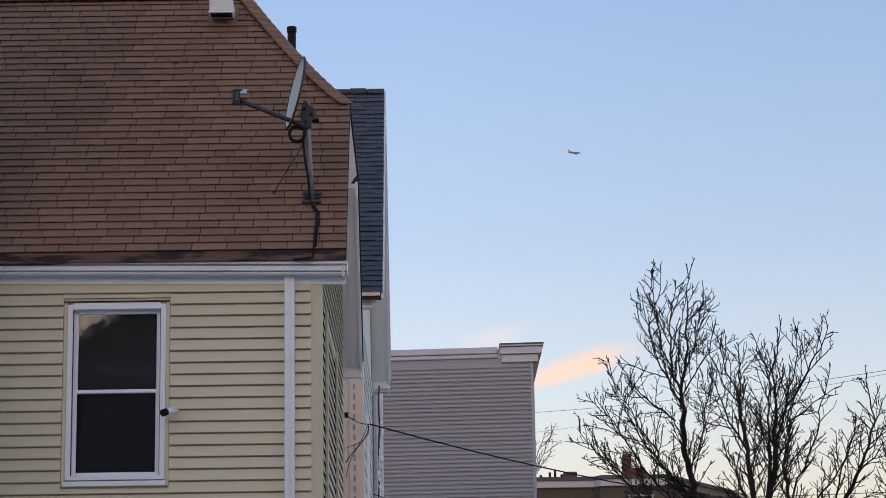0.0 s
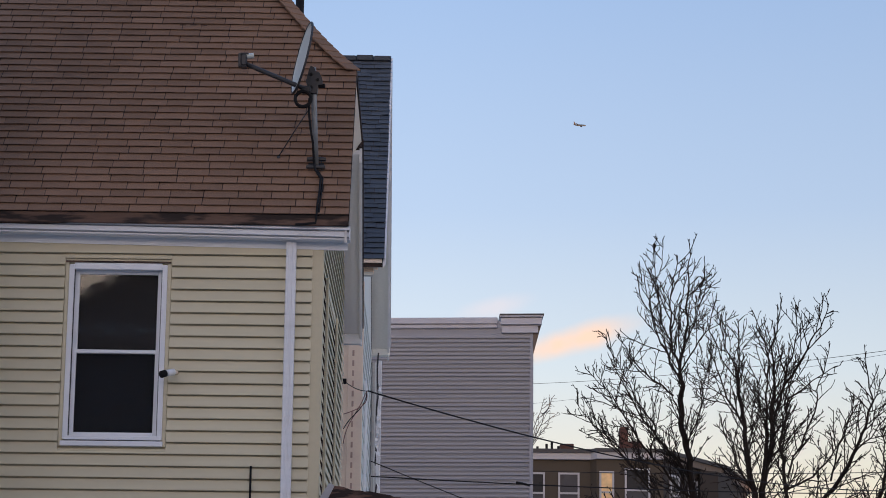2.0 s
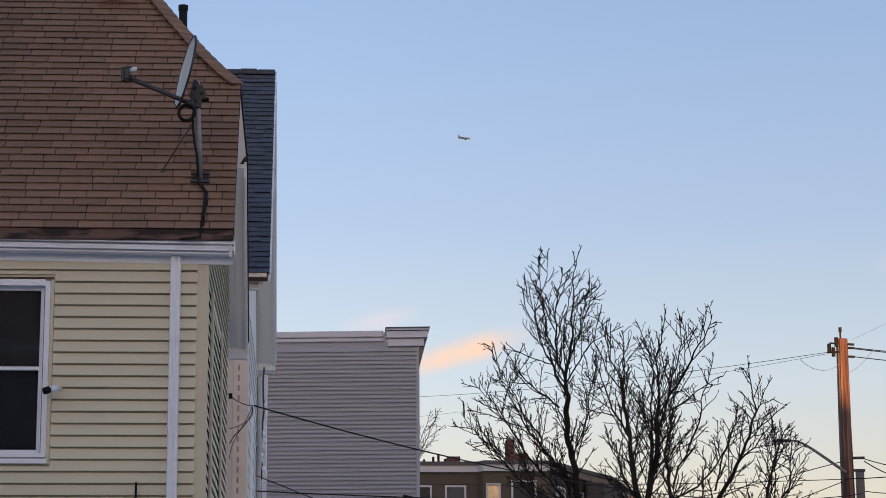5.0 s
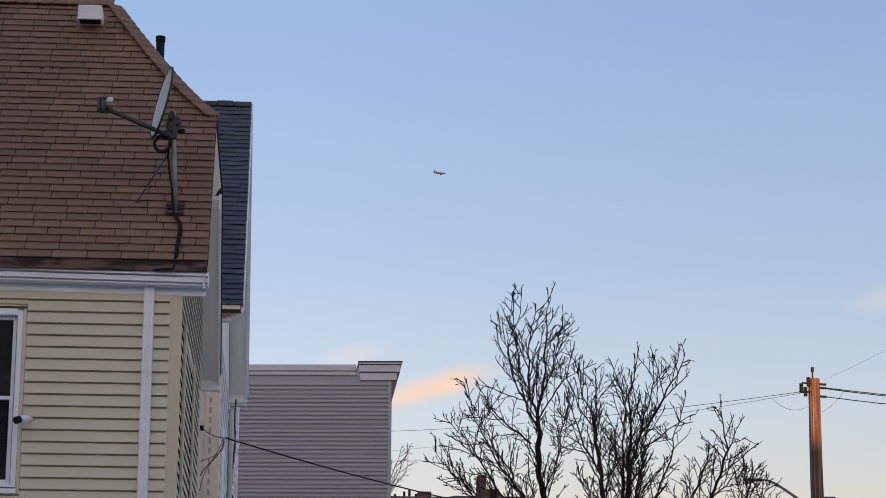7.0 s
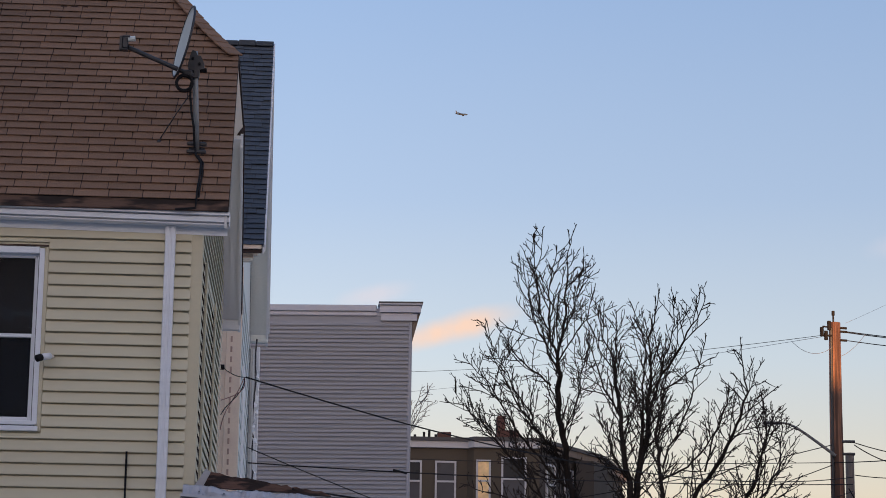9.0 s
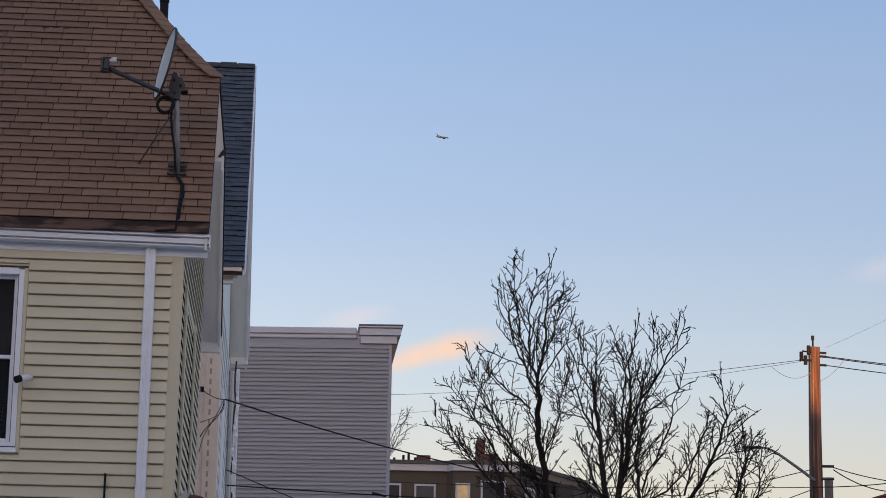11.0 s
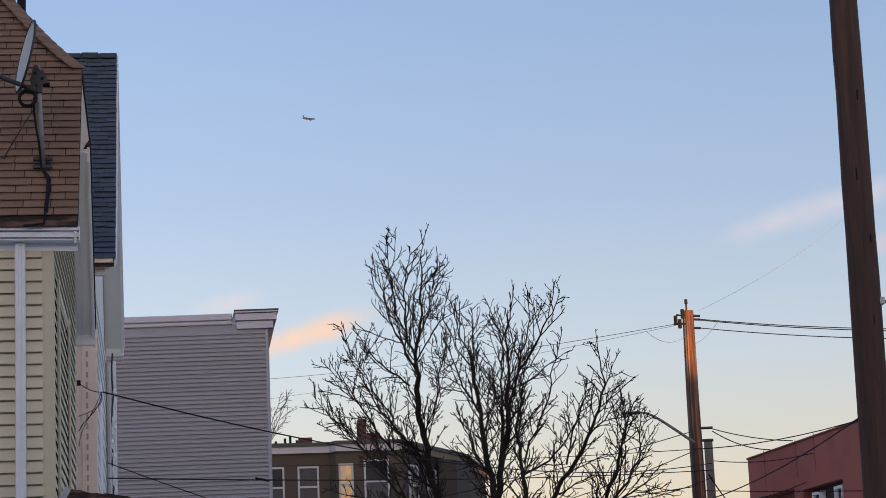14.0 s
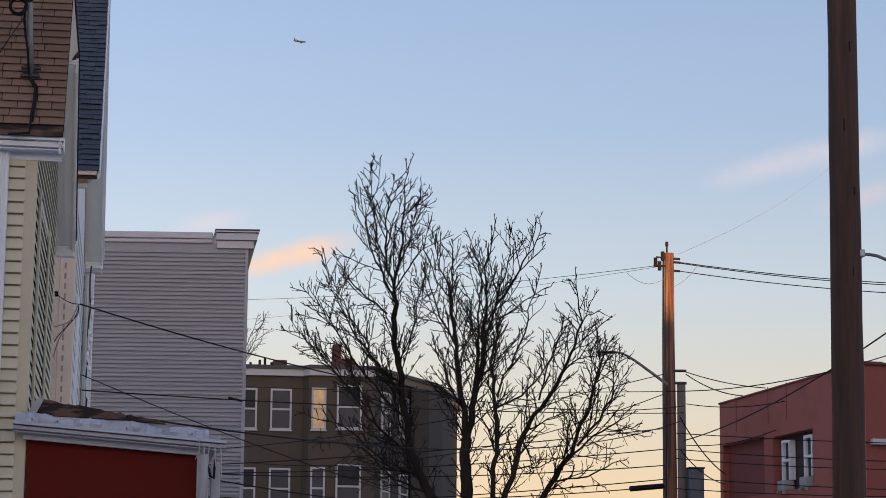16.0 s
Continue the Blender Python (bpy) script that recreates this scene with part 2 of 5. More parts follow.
def box(bm, x0, x1, y0, y1, z0, z1, bev=0.0, m=None):
    vs = [bm.verts.new((x, y, z)) for x in (x0, x1) for y in (y0, y1) for z in (z0, z1)]
    fs = [bm.faces.new([vs[i] for i in q]) for q in ((0, 1, 3, 2), (4, 6, 7, 5), (0, 4, 5, 1), (2, 3, 7, 6), (0, 2, 6, 4), (1, 5, 7, 3))]
    if bev:
        es = list({e for f in fs for e in f.edges})
        r = bmesh.ops.bevel(bm, geom=es, offset=bev, segments=1, affect="EDGES")
        vs = list({v for f in r["faces"] for v in f.verts} | {v for v in vs if v.is_valid})
    if m:
        bmesh.ops.transform(bm, matrix=m, verts=vs)
    return bm


def bx(*a, **k):
    return box(bmesh.new(), *a, **k)


def prism(bm, profile, p0, p1):
    """A closed profile of offsets from p0, carried along to p1."""
    d = Vector(p1) - Vector(p0)
    a = [bm.verts.new(Vector(p0) + Vector(q)) for q in profile]
    b = [bm.verts.new(Vector(p0) + Vector(q) + d) for q in profile]
    n = len(a)
    for i in range(n):
        bm.faces.new((a[i], a[(i + 1) % n], b[(i + 1) % n], b[i]))
    bm.faces.new(a)
    bm.faces.new(b[::-1])
    return bm


def tube_data(pts, radii, n, V, F, cap=True):
    """Appends a tapered tube along pts to the lists V and F."""
    pts = [Vector(p) for p in pts]
    base = len(V)
    side = None
    for i, p in enumerate(pts):
        d = (pts[min(i + 1, len(pts) - 1)] - pts[max(i - 1, 0)]).normalized()
        if side is None:
            side = d.cross(Vector((0.31, 0.87, 0.2))).normalized()
        side = (side - d * side.dot(d)).normalized()
        up = d.cross(side)
        for k in range(n):
            a = 2 * math.pi * k / n
            V.append(tuple(p + (side * math.cos(a) + up * math.sin(a)) * radii[i]))
    for i in range(len(pts) - 1):
        for k in range(n):
            a, b = base + i * n + k, base + i * n + (k + 1) % n
            F.append((a, b, b + n, a + n))
    if cap:
        F.append(tuple(range(base, base + n))[::-1])
        F.append(tuple(range(base + (len(pts) - 1) * n, base + len(pts) * n)))


def rod(pts, r, n=8, r1=None):
    V, F = [], []
    m = len(pts) - 1
    tube_data(pts, [r + ((r if r1 is None else r1) - r) * i / max(m, 1) for i in range(m + 1)], n, V, F)
    return V, F


def sagging(a, b, sag, n=24):
    a, b = Vector(a), Vector(b)
    return [a.lerp(b, i / n) - Vector((0, 0, 4 * sag * (i / n) * (1 - i / n))) for i in range(n + 1)]


def lap(p0, p1, nrm, z0, z1, depth=0.017, dutch=False):
    """One course of lapped siding between two points of the plan; nrm points outwards."""
    n = Vector((nrm[0], nrm[1], 0)).normalized()
    h = z1 - z0
    d = depth * 2.3
    prof = [(0, 0.03), (d * 0.78, 0.026), (d * 0.86, 0.0), (d, 0.001), (d * 0.97, h * 0.12), (d * 0.45, h * 0.895), (0, h * 0.895)]
    if dutch:
        prof = [(0, 0.016), (d * 0.9, 0.016), (d * 0.94, 0.0), (d, 0.0), (d, h * 0.46), (d * 0.22, h * 0.58), (d * 0.18, h), (0, h)]
    return prism(bmesh.new(), [n * q + Vector((0, 0, w)) for q, w in prof], (p0[0], p0[1], z0), (p1[0], p1[1], z0))


def laps_joined(bm, p0, p1, nrm, z0, z1, pitch, depth=0.015):
    n = Vector((nrm[0], nrm[1], 0)).normalized()
    k = int(round((z1 - z0) / pitch))
    for i in range(k):
        h = (z1 - z0) / k
        z = z0 + i * h
        prof = [(0, 0), (depth, 0), (depth * 0.3, h), (0, h)]
        prism(bm, [n * q + Vector((0, 0, w)) for q, w in prof], (p0[0], p0[1], z), (p1[0], p1[1], z))
    return bm


# ---- ground ----
g = bx(-1500, 1500, -1500, 2500, -0.3, 0.0)
tagged(part("ground", g, M_ASPHALT), "worn pale concrete ground between houses", "ground", kind="structure")

# ---- the cream house ----
HX, HW, YF, YB = -0.62, -0.857, 19.4, 24.4     # rake, side wall, front and back wall
YE, ZE, YR, ZR = 19.2, 5.87, 21.95, 9.12      # eave and ridge
K = (ZR - ZE) / (YR - YE)
XL = -9.0
YK = 20.66
ZK = ZE + K * (YK - YE)
RIDGE_X = -1.71
house = thing("house", (-4.5, 22, 0), "cream vinyl-sided house with a steep brown shingle roof and clipped gable", "house")


def hip_x(z):
    u = max(0.0, min(1.0, (z - ZK) / (ZR - ZK)))
    return HX + (RIDGE_X - HX) * u ** 0.84


# walls with an opening for the window
W0, W1, WZ0, WZ1 = -3.035, -2.21, 3.908, 5.44
bm = bmesh.new()
for a in ((XL, W0, YF, YF + 0.15, 0, 5.75), (W1, HW, YF, YF + 0.15, 0, 5.75), (W0, W1, YF, YF + 0.15, 0, WZ0), (W0, W1, YF, YF + 0.15, WZ1, 5.75),
          (XL, HW, YB - 0.15, YB, 0, 5.75), (XL, XL + 0.15, YF + 0.15, YB - 0.15, 0, 5.75)):
    part("wall", bx(*a), M_TRIM_CREAM, house)
SKEW, YC = 0.006, 24.4      # the gable side opens a little towards the back, up to a corner


def side_x(y):
    return HW + SKEW * (y - YF)


bm = bmesh.new()
prism(bm, [(0, 0, 0), (0, YB - YF - 0.3, 0), (0, YB - YF - 0.3, 5.75), (0, 4.3 - 0.8, 7.45), (0, 1.16, 7.45), (0, 0, 5.75)], (HW - 0.15, YF + 0.15, 0), (HW, YF + 0.15, 0))
for v in bm.verts:
    v.co.x += side_x(v.co.y) - HW
part("gable_wall", bm, M_TRIM_CREAM, house)

# siding courses on the front, split by the window
PITCH = 0.103
z = 5.436 + 2 * PITCH
i = 0
segs = []
while z > 0.3:
    z0 = z - PITCH
    if z0 < WZ1 + 0.06 and z > WZ0 - 0.10:
        segs += [(XL, W0 - 0.052, z0, z), (W1 + 0.052, HW - 0.075, z0, z)]
        if z0 < WZ1 + 0.05 < z:
            segs.append((W0 - 0.052, W1 + 0.052, WZ1 + 0.052, z))
        if z0 < WZ0 - 0.07 < z:
            segs.append((W0 - 0.052, W1 + 0.052, z0, WZ0 - 0.072))
    else:
        segs += [(XL, HW - 0.075, z0, z)]
    z = z0
for x0, x1, z0, z1 in segs:
    part("siding_course", lap((x0, YF), (x1, YF), (0, -1), z0, z1 - 0.0), M_SIDING, house)
# siding on the gable side, with two tall window casings
z = 5.436 + 20 * PITCH
LAPS = [(0, 0, 0.05), (0.0150, 0, 0.046), (0.0165, 0, 0), (0.0185, 0, 0.0), (0.0180, 0, 0.02), (0.003, 0, PITCH * 0.98), (0, 0, PITCH * 0.98)]
while z > 2.6:
    ya = max(YF + 0.1, YE + (z - ZE) / K + 0.16)
    if ya < YC - 0.2:
        part("siding_course", prism(bmesh.new(), LAPS, (side_x(ya), ya, z - PITCH), (side_x(YC), YC, z - PITCH)), M_SIDING, house)
    z -= PITCH


def side_board(name, y0, y1, z0, z1, t, material, parent, label=""):
    bm = bx(HW, HW + t, y0, y1, z0, z1, 0.005)
    for v in bm.verts:
        v.co.x += SKEW * (v.co.y - YF)
    return part(name, bm, material, parent, label)


sw = side_board("side_window", 20.0, 20.09, 3.1, 5.47, 0.042, M_TRIM_CREAM, house, "cream casing of a side window")
side_board("casing", 22.1, 22.19, 3.1, 5.47, 0.040, M_TRIM_CREAM, sw)
side_board("head_casing", 20.09, 22.1, 5.39, 5.47, 0.022, M_TRIM_CREAM, sw)
# dark strips stand in for the shade in front of each casing
side_board("shadow_gap", 19.965, 19.998, 3.1, 5.46, 0.019, M_UNDER, sw)
side_board("shadow_gap", 22.06, 22.098, 3.1, 5.46, 0.020, M_UNDER, sw)
# corner boards
part("corner_board", bx(HW - 0.09, HW + 0.022, YF - 0.022, YF + 0.09, 0.3, 5.62, 0.006), M_TRIM_CREAM, house)
part("frieze_board", prism(bmesh.new(), [(0, 0, 0), (0, 0.02, 0), (0, 0.02, 0.09), (0, 0, 0.09)], (XL, YF - 0.03, 5.70), (HX - 0.01, YF - 0.03, 5.592)), M_WHITE, house)
part("soffit", bx(XL, HX - 0.02, YE + 0.10, YF, 5.70, 5.72), M_WHITE, house)

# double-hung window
# flat near-black sheet stands in for the unlit room
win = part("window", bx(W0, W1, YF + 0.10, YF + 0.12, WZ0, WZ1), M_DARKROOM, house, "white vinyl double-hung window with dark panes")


def wpart(name, material, *a, bev=0.004):
    return part(name, bx(*a, bev=bev), material, win)


YW = YF - 0.03
part("head_flashing", bx(W0 - 0.045, W1 + 0.045, YW - 0.006, YF + 0.02, WZ1 + 0.016, WZ1 + 0.03), M_ROT, win)
for a in ((W0 - 0.05, W0 - 0.015, YW + 0.005, YF + 0.02, WZ0 - 0.06, WZ1 + 0.05), (W1 + 0.015, W1 + 0.05, YW + 0.005, YF + 0.02, WZ0 - 0.06, WZ1 + 0.05), (W0 - 0.05, W1 + 0.05, YW + 0.004, YF + 0.02, WZ1 + 0.015, WZ1 + 0.05)):
    wpart("casing", M_TRIM_CREAM, *a)
for a in ((W0 - 0.015, W0 + 0.03, YW, YF + 0.08, WZ0, WZ1), (W1 - 0.03, W1 + 0.015, YW, YF + 0.08, WZ0, WZ1), (W0 + 0.03, W1 - 0.03, YW, YF + 0.08, WZ1 - 0.045, WZ1 + 0.015)):
    wpart("window_frame", M_VINYL, *a)
for x in (W0 + 0.030, W1 - 0.036):
    part("weather_strip", bx(x, x + 0.008, YF - 0.014, YF + 0.0, WZ0 + 0.03, WZ1 - 0.045), M_DARKSTEEL, win)
wpart("window_sill", M_VINYL, W0 - 0.03, W1 + 0.025, YW - 0.02, YF + 0.06, WZ0 - 0.058, WZ0 - 0.015)
wpart("sill_nose", M_VINYL, W0 + 0.0, W1 - 0.0, YW - 0.004, YF + 0.06, WZ0 - 0.004, WZ0 + 0.03)
part("sill_gap", bx(W0, W1, YW + 0.008, YF + 0.05, WZ0 - 0.014, WZ0 - 0.005), M_DARKSTEEL, win)
MID = 4.675
for zz0, zz1, yo, nm in ((MID - 0.012, WZ1 - 0.045, 0.035, "upper_sash"), (WZ0 + 0.03, MID + 0.018, 0.005, "lower_sash")):
    y0 = YF + yo
    bm = bmesh.new()
    s = 0.042
    x0, x1 = W0 + 0.03, W1 - 0.03
    for a in ((x0, x0 + s, y0, y0 + 0.028, zz0, zz1), (x1 - s, x1, y0, y0 + 0.028, zz0, zz1), (x0 + s, x1 - s, y0, y0 + 0.028, zz0, zz0 + 0.035), (x0 + s, x1 - s, y0, y0 + 0.028, zz1 - 0.032, zz1)):
        box(bm, *a, bev=0.004)
    part(nm, bm, M_VINYL, win)
    pane = part("glass_pane", bx(x0 + s, x1 - s, y0 + 0.012, y0 + 0.018, zz0 + 0.035, zz1 - 0.032), M_GLASS, win)
    pane.visible_shadow = False
# brown sheet puts the tone of the mirrored house behind the upper pane
part("curtain", bx(W0 + 0.05, W1 - 0.05, YF + 0.085, YF + 0.095, MID, WZ1 - 0.05), mat("dim_brown_backing", (0.032, 0.027, 0.027), 0.9, vary=0.4, grain=3, big=2, stretch=(1, 1, 3)), win)

# gutter, downspout
GP = [(0, 0.08, 0.0), (0, -0.020, 0.0), (0, -0.030, 0.006), (0, -0.030, 0.016), (0, -0.008, 0.018), (0, -0.008, 0.026), (0, -0.050, 0.029), (0, -0.052, 0.070), (0, -0.016, 0.073), (0, -0.016, 0.081), (0, -0.078, 0.084), (0, -0.064, 0.118), (0, -0.050, 0.118), (0, -0.05, 0.10), (0, 0.07, 0.10), (0, 0.08, 0.118)]
gut = part("gutter", prism(bmesh.new(), GP, (XL, 19.285, 5.765), (HX + 0.005, 19.285, 5.657)), M_WHITE, house, "white aluminium gutter")
part("end_cap", bx(HX + 0.005, HX + 0.012, 19.22, 19.36, 5.655, 5.778, 0.002), M_WHITE, gut)
for i in range(7):
    x = -0.9 - 0.68 * i
    zt = 5.776 + (-0.62 - x) * 0.0128
    part("gutter_clip", bx(x - 0.03, x + 0.03, 19.222, 19.36, zt, zt + 0.008, 0.002), M_WORN, gut)
dsp = bmesh.new()
prism(dsp, [(-0.045, 0.03, 0), (-0.045, -0.022, 0), (-0.038, -0.03, 0), (-0.014, -0.03, 0), (-0.010, -0.024, 0), (0.010, -0.024, 0), (0.014, -0.03, 0), (0.038, -0.03, 0), (0.045, -0.022, 0), (0.045, 0.03, 0)], (-1.119, YF - 0.05, 0.25), (-1.119, YF - 0.05, 5.66))
part("downspout", dsp, M_WHITE, house, "white downspout")
part("fascia_board", bx(XL, HX - 0.004, 19.345, 19.365, 5.70, 5.90, 0.004), M_ROT, house, "rotten brown fascia board")
part("edge_board", bx(XL, HX - 0.003, YE - 0.012, YE + 0.14, 5.772, 5.868, 0.006), M_ROT, house)

# roof slabs
N = 10
roof = None
V, F = [], []
T = 0.10
edge = [(HX, ZE)] + [(hip_x(ZK + (ZR - ZK) * k / N), ZK + (ZR - ZK) * k / N) for k in range(N + 1)]
for back in (0, 1):
    yy = (lambda zq: YE + (zq - ZE) / K) if not back else (lambda zq: 2 * YR - YE - (zq - ZE) / K)
    for dz in (0, -T):
        for x, zq in edge:
            V += [(XL, yy(zq), zq + dz), (x, yy(zq), zq + dz)]
    n = len(edge)
    o = back * 4 * n
    for i in range(n - 1):
        a = o + 2 * i
        F += [(a, a + 1, a + 3, a + 2), (a + 2 * n, a + 2 + 2 * n, a + 3 + 2 * n, a + 1 + 2 * n), (a + 1, a + 1 + 2 * n, a + 3 + 2 * n, a + 3)]
    F.append((o, o + 2 * n, o + 2 * n + 1, o + 1))
roof = part("roof", (V, F), M_UNDER, house, "steep brown asphalt shingle roof")
V, F = [], []
for k in range(N + 1):
    zq = ZK + (ZR - ZK) * k / N
    V += [(hip_x(zq) + 0.0, YE + (zq - ZE) / K, zq), (hip_x(zq), 2 * YR - YE - (zq - ZE) / K, zq)]
for k in range(N):
    F.append((2 * k, 2 * k + 1, 2 * k + 3, 2 * k + 2))
part("clipped_gable_slope", (V, F), M_SHINGLE, roof)
YK2 = 2 * YR - YK
YE2 = 2 * YR - YE
part("drip_edge", bx(HX - 0.006, HX + 0.006, YK - 0.03, YK2 + 0.03, ZK - 0.02, ZK + 0.008, 0.002), M_UNDER, roof)
part("gable_soffit", prism(bmesh.new(), [(HX - 0.01, 0, ZK - 0.03), (HX - 0.03, 0, ZK - 0.03), (HX - 0.26, 0, ZK - 0.36), (HX - 0.24, 0, ZK - 0.36)], (0, YK + 0.02, 0), (0, YK2, 0)), M_CREAMPAINT, roof, "cream painted canted soffit")
SL = math.atan(K)


def raked(bm, x0, x1, ya, za, yb, zb, t0, t1):
    """A board along a rake: from (ya, za) to (yb, zb), between t0 and t1 below that line."""
    vs = [bm.verts.new((x, y, zq - t)) for x in (x0, x1) for y, zq in ((ya, za), (yb, zb)) for t in (t0, t1)]
    for q in ((0, 1, 3, 2), (4, 6, 7, 5), (0, 4, 5, 1), (2, 3, 7, 6), (0, 2, 6, 4), (1, 5, 7, 3)):
        bm.faces.new([vs[k] for k in q])
    return bm


part("rake_board", raked(bmesh.new(), HX - 0.035, HX - 0.012, YE + 0.02, ZE, YK, ZK, 0.10, 0.24), M_WORN, roof)
part("rake_trim", raked(bmesh.new(), HX - 0.012, HX + 0.004, YE, ZE, YK, ZK, 0.0, 0.055), M_UNDER, roof)
part("rake_board", raked(bmesh.new(), HX - 0.03, HX - 0.002, YK2 - 0.0, ZK, YE2, ZE, 0.06, 0.26), M_WHITE, roof)
part("rake_trim", raked(bmesh.new(), HX - 0.002, HX + 0.012, YK2, ZK, YE2, ZE, 0.0, 0.06), M_UNDER, roof)
part("rake_soffit", raked(bmesh.new(), HW - 0.01, HX - 0.03, YK2, ZK, YE2 - 0.02, ZE, 0.12, 0.14), M_VINYL, roof)
part("rake_soffit", raked(bmesh.new(), HW - 0.01, HX - 0.035, YE + 0.04, ZE, YK, ZK, 0.12, 0.14), M_WORN, roof)
part("rake_fillet", raked(bmesh.new(), HX - 0.13, HX - 0.03, YK2, ZK, YE2 - 0.02, ZE, 0.14, 0.165), M_VINYL, roof)
part("eave_return", bx(HW + 0.02, HX - 0.006, YE2 - 0.06, YE2 + 0.0, 5.62, 5.74, 0.01), M_WHITE, roof)

# shingle tabs: the stretch nearest the clipped gable singly, the rest joined
EXPO, TABW = 0.1085, 0.292
rng = random.Random(5)


def tab_mesh(seed):
    r = random.Random(seed)
    w, h, t = TABW - 0.008, EXPO + 0.014, 0.017
    k = [r.uniform(-0.003, 0.003) for _ in range(6)]
    vs = [(0, k[0], t), (w, k[1], t), (w, h, 0.001), (0, h, 0.001), (0, k[0], t - 0.005), (w, k[1], t - 0.005), (w * 0.5, k[2], t + 0.001 + abs(k[3]) * 0.6), (w * 0.5, k[2], t - 0.005 + abs(k[3]) * 0.6)]
    fs = [(0, 6, 3), (6, 1, 2), (6, 2, 3), (0, 4, 7, 6), (6, 7, 5, 1), (1, 5, 2), (0, 3, 4), (4, 3, 2, 5, 7)]
    return vs, fs


tabs = []
for s in range(8):
    vs, fs = tab_mesh(s)
    me = bpy.data.meshes.new("shingle")
    me.from_pydata(vs, [], fs)
    me.update()
    me.materials.append(M_SHINGLE)
    tabs.append(me)
rows_n = int(math.hypot(YR - YE, ZR - ZE) / EXPO)
slope_m = pose(0, 0, 0, math.degrees(SL), 0, 0)
V, F = [], []
singles = 0
for r in range(rows_n + 1):
    s = r * EXPO - 0.015
    zr = ZE + math.sin(SL) * (s + EXPO * 0.5)
    yq, zq = YE + math.cos(SL) * s, ZE + math.sin(SL) * s
    x1 = (hip_x(zr) if zr > ZK else HX) + (0.006 if zr < ZK else -0.02)
    off = (r % 2) * 0.5 * TABW + rng.uniform(-0.03, 0.03) + (0.1 if r % 5 == 0 else 0)
    x = x1
    w = TABW * 0.35 + (off % (TABW * 0.6))
    while x > -5.4:
        x -= w
        sc = w / TABW
        m = Matrix.Translation((x, yq - 0.006 * math.sin(SL), zq + 0.004)) @ slope_m @ Matrix.Rotation(rng.uniform(-0.004, 0.004), 4, "Z") @ Matrix.Diagonal((sc, 1, 1, 1))
        if x > -2.9 and singles < 300:
            ob = new("shingle", tabs[rng.randrange(8)])
            ob.parent = roof
            ob.matrix_basis = m
            singles += 1
        else:
            vs, fs = tab_mesh(rng.randrange(8))
            o = len(V)
            V += [tuple(m @ Vector(v)) for v in vs]
            F += [tuple(o + k for k in f) for f in fs]
        w = TABW * rng.choice((1.0, 1.0, 0.96, 1.04, 0.62, 0.8))
tagged(part("shingles", (V, F), M_SHINGLE_JOINED, roof), "brown three-tab asphalt shingles", kind="stuff")
# caps on the hip and the ridge
cap = bmesh.new()
box(cap, -0.085, 0.085, 0, 0.135, 0, 0.018, 0.005)
cme = bpy.data.meshes.new("hip_shingle")
cap.to_mesh(cme)
cap.free()
cme.materials.append(M_SHINGLE)
zq = ZK - 0.02
while zq < ZR - 0.07:
    x, y = hip_x(zq), YE + (zq - ZE) / K
    z2 = zq + 0.08
    d = Vector((hip_x(z2) - x, 0.08 / K, 0.08)).normalized()
    nrm = Vector((0.55, -math.sin(SL), math.cos(SL))).normalized()
    sx = d.cross(nrm).normalized()
    nrm = sx.cross(d)
    m = Matrix((sx, d, nrm)).transposed().to_4x4()
    ob = new("hip_shingle", cme)
    ob.parent = roof
    ob.matrix_basis = Matrix.Translation((x - 0.03, y - 0.012, zq + 0.016)) @ m @ Matrix.Rotation(radians(-3.5 + rng.uniform(-1, 1)), 4, "X")
    zq += 0.125 * d.z
for i in range(32):
    ob = new("ridge_shingle", cme)
    ob.parent = roof
    ob.matrix_basis = Matrix.Translation((RIDGE_X - 0.01 - 0.12 * i, YR - 0.03, ZR + 0.015)) @ Matrix.Rotation(radians(40), 4, "X") @ pose(0, 0, 0, 0, 0, 90) @ Matrix.Rotation(radians(-4), 4, "X")


def on_roof(x, z, lift=0.0):
    return Vector((x, YE + (z - ZE) / K - math.sin(SL) * lift, z + math.cos(SL) * lift))


# lifted, torn row
for i in range(3):
    p = on_roof(-2.36 + 0.1 * i, 8.17 + 0.004 * (i % 2), 0.012)
    part("torn_edge", bx(p.x, p.x + 0.06, p.y - 0.008, p.y, p.z - 0.012, p.z), M_ROT, roof)
# roof vent near the ridge
vent = thing("roof_vent", (-1.95, 21.8, 8.95), "pale grey metal box vent on the brown roof", "vent")
part("hood", bx(-2.035, -1.80, 21.40, 21.8, 8.785, 8.925, 0.012), M_WORN, vent)
# black block paints the shade on the hood's underside
part("louver", bx(-2.02, -1.815, 21.43, 21.52, 8.765, 8.785), M_BLACK, vent)
part("lip", bx(-2.04, -1.795, 21.392, 21.42, 8.775, 8.792, 0.003), M_VINYL, vent)
part("flange", raked(bmesh.new(), -2.07, -1.77, on_roof(0, 8.67).y, 8.67, on_roof(0, 8.95).y, 8.95, -0.036, -0.024), M_SHINGLE, vent)
# plumbing stack behind the hip
stack = thing("vent_pipe", (-1.22, 23.0, 7.6), "black plumbing vent pipe standing through the roof", "pipe")
part("pipe", rod([(-1.30, 22.9, 7.4), (-1.30, 22.9, 9.10)], 0.045, 12), M_BLACK, stack, smooth=True)
part("rim", rod([(-1.30, 22.9, 9.05), (-1.30, 22.9, 9.105)], 0.052, 12), M_BLACK, stack)

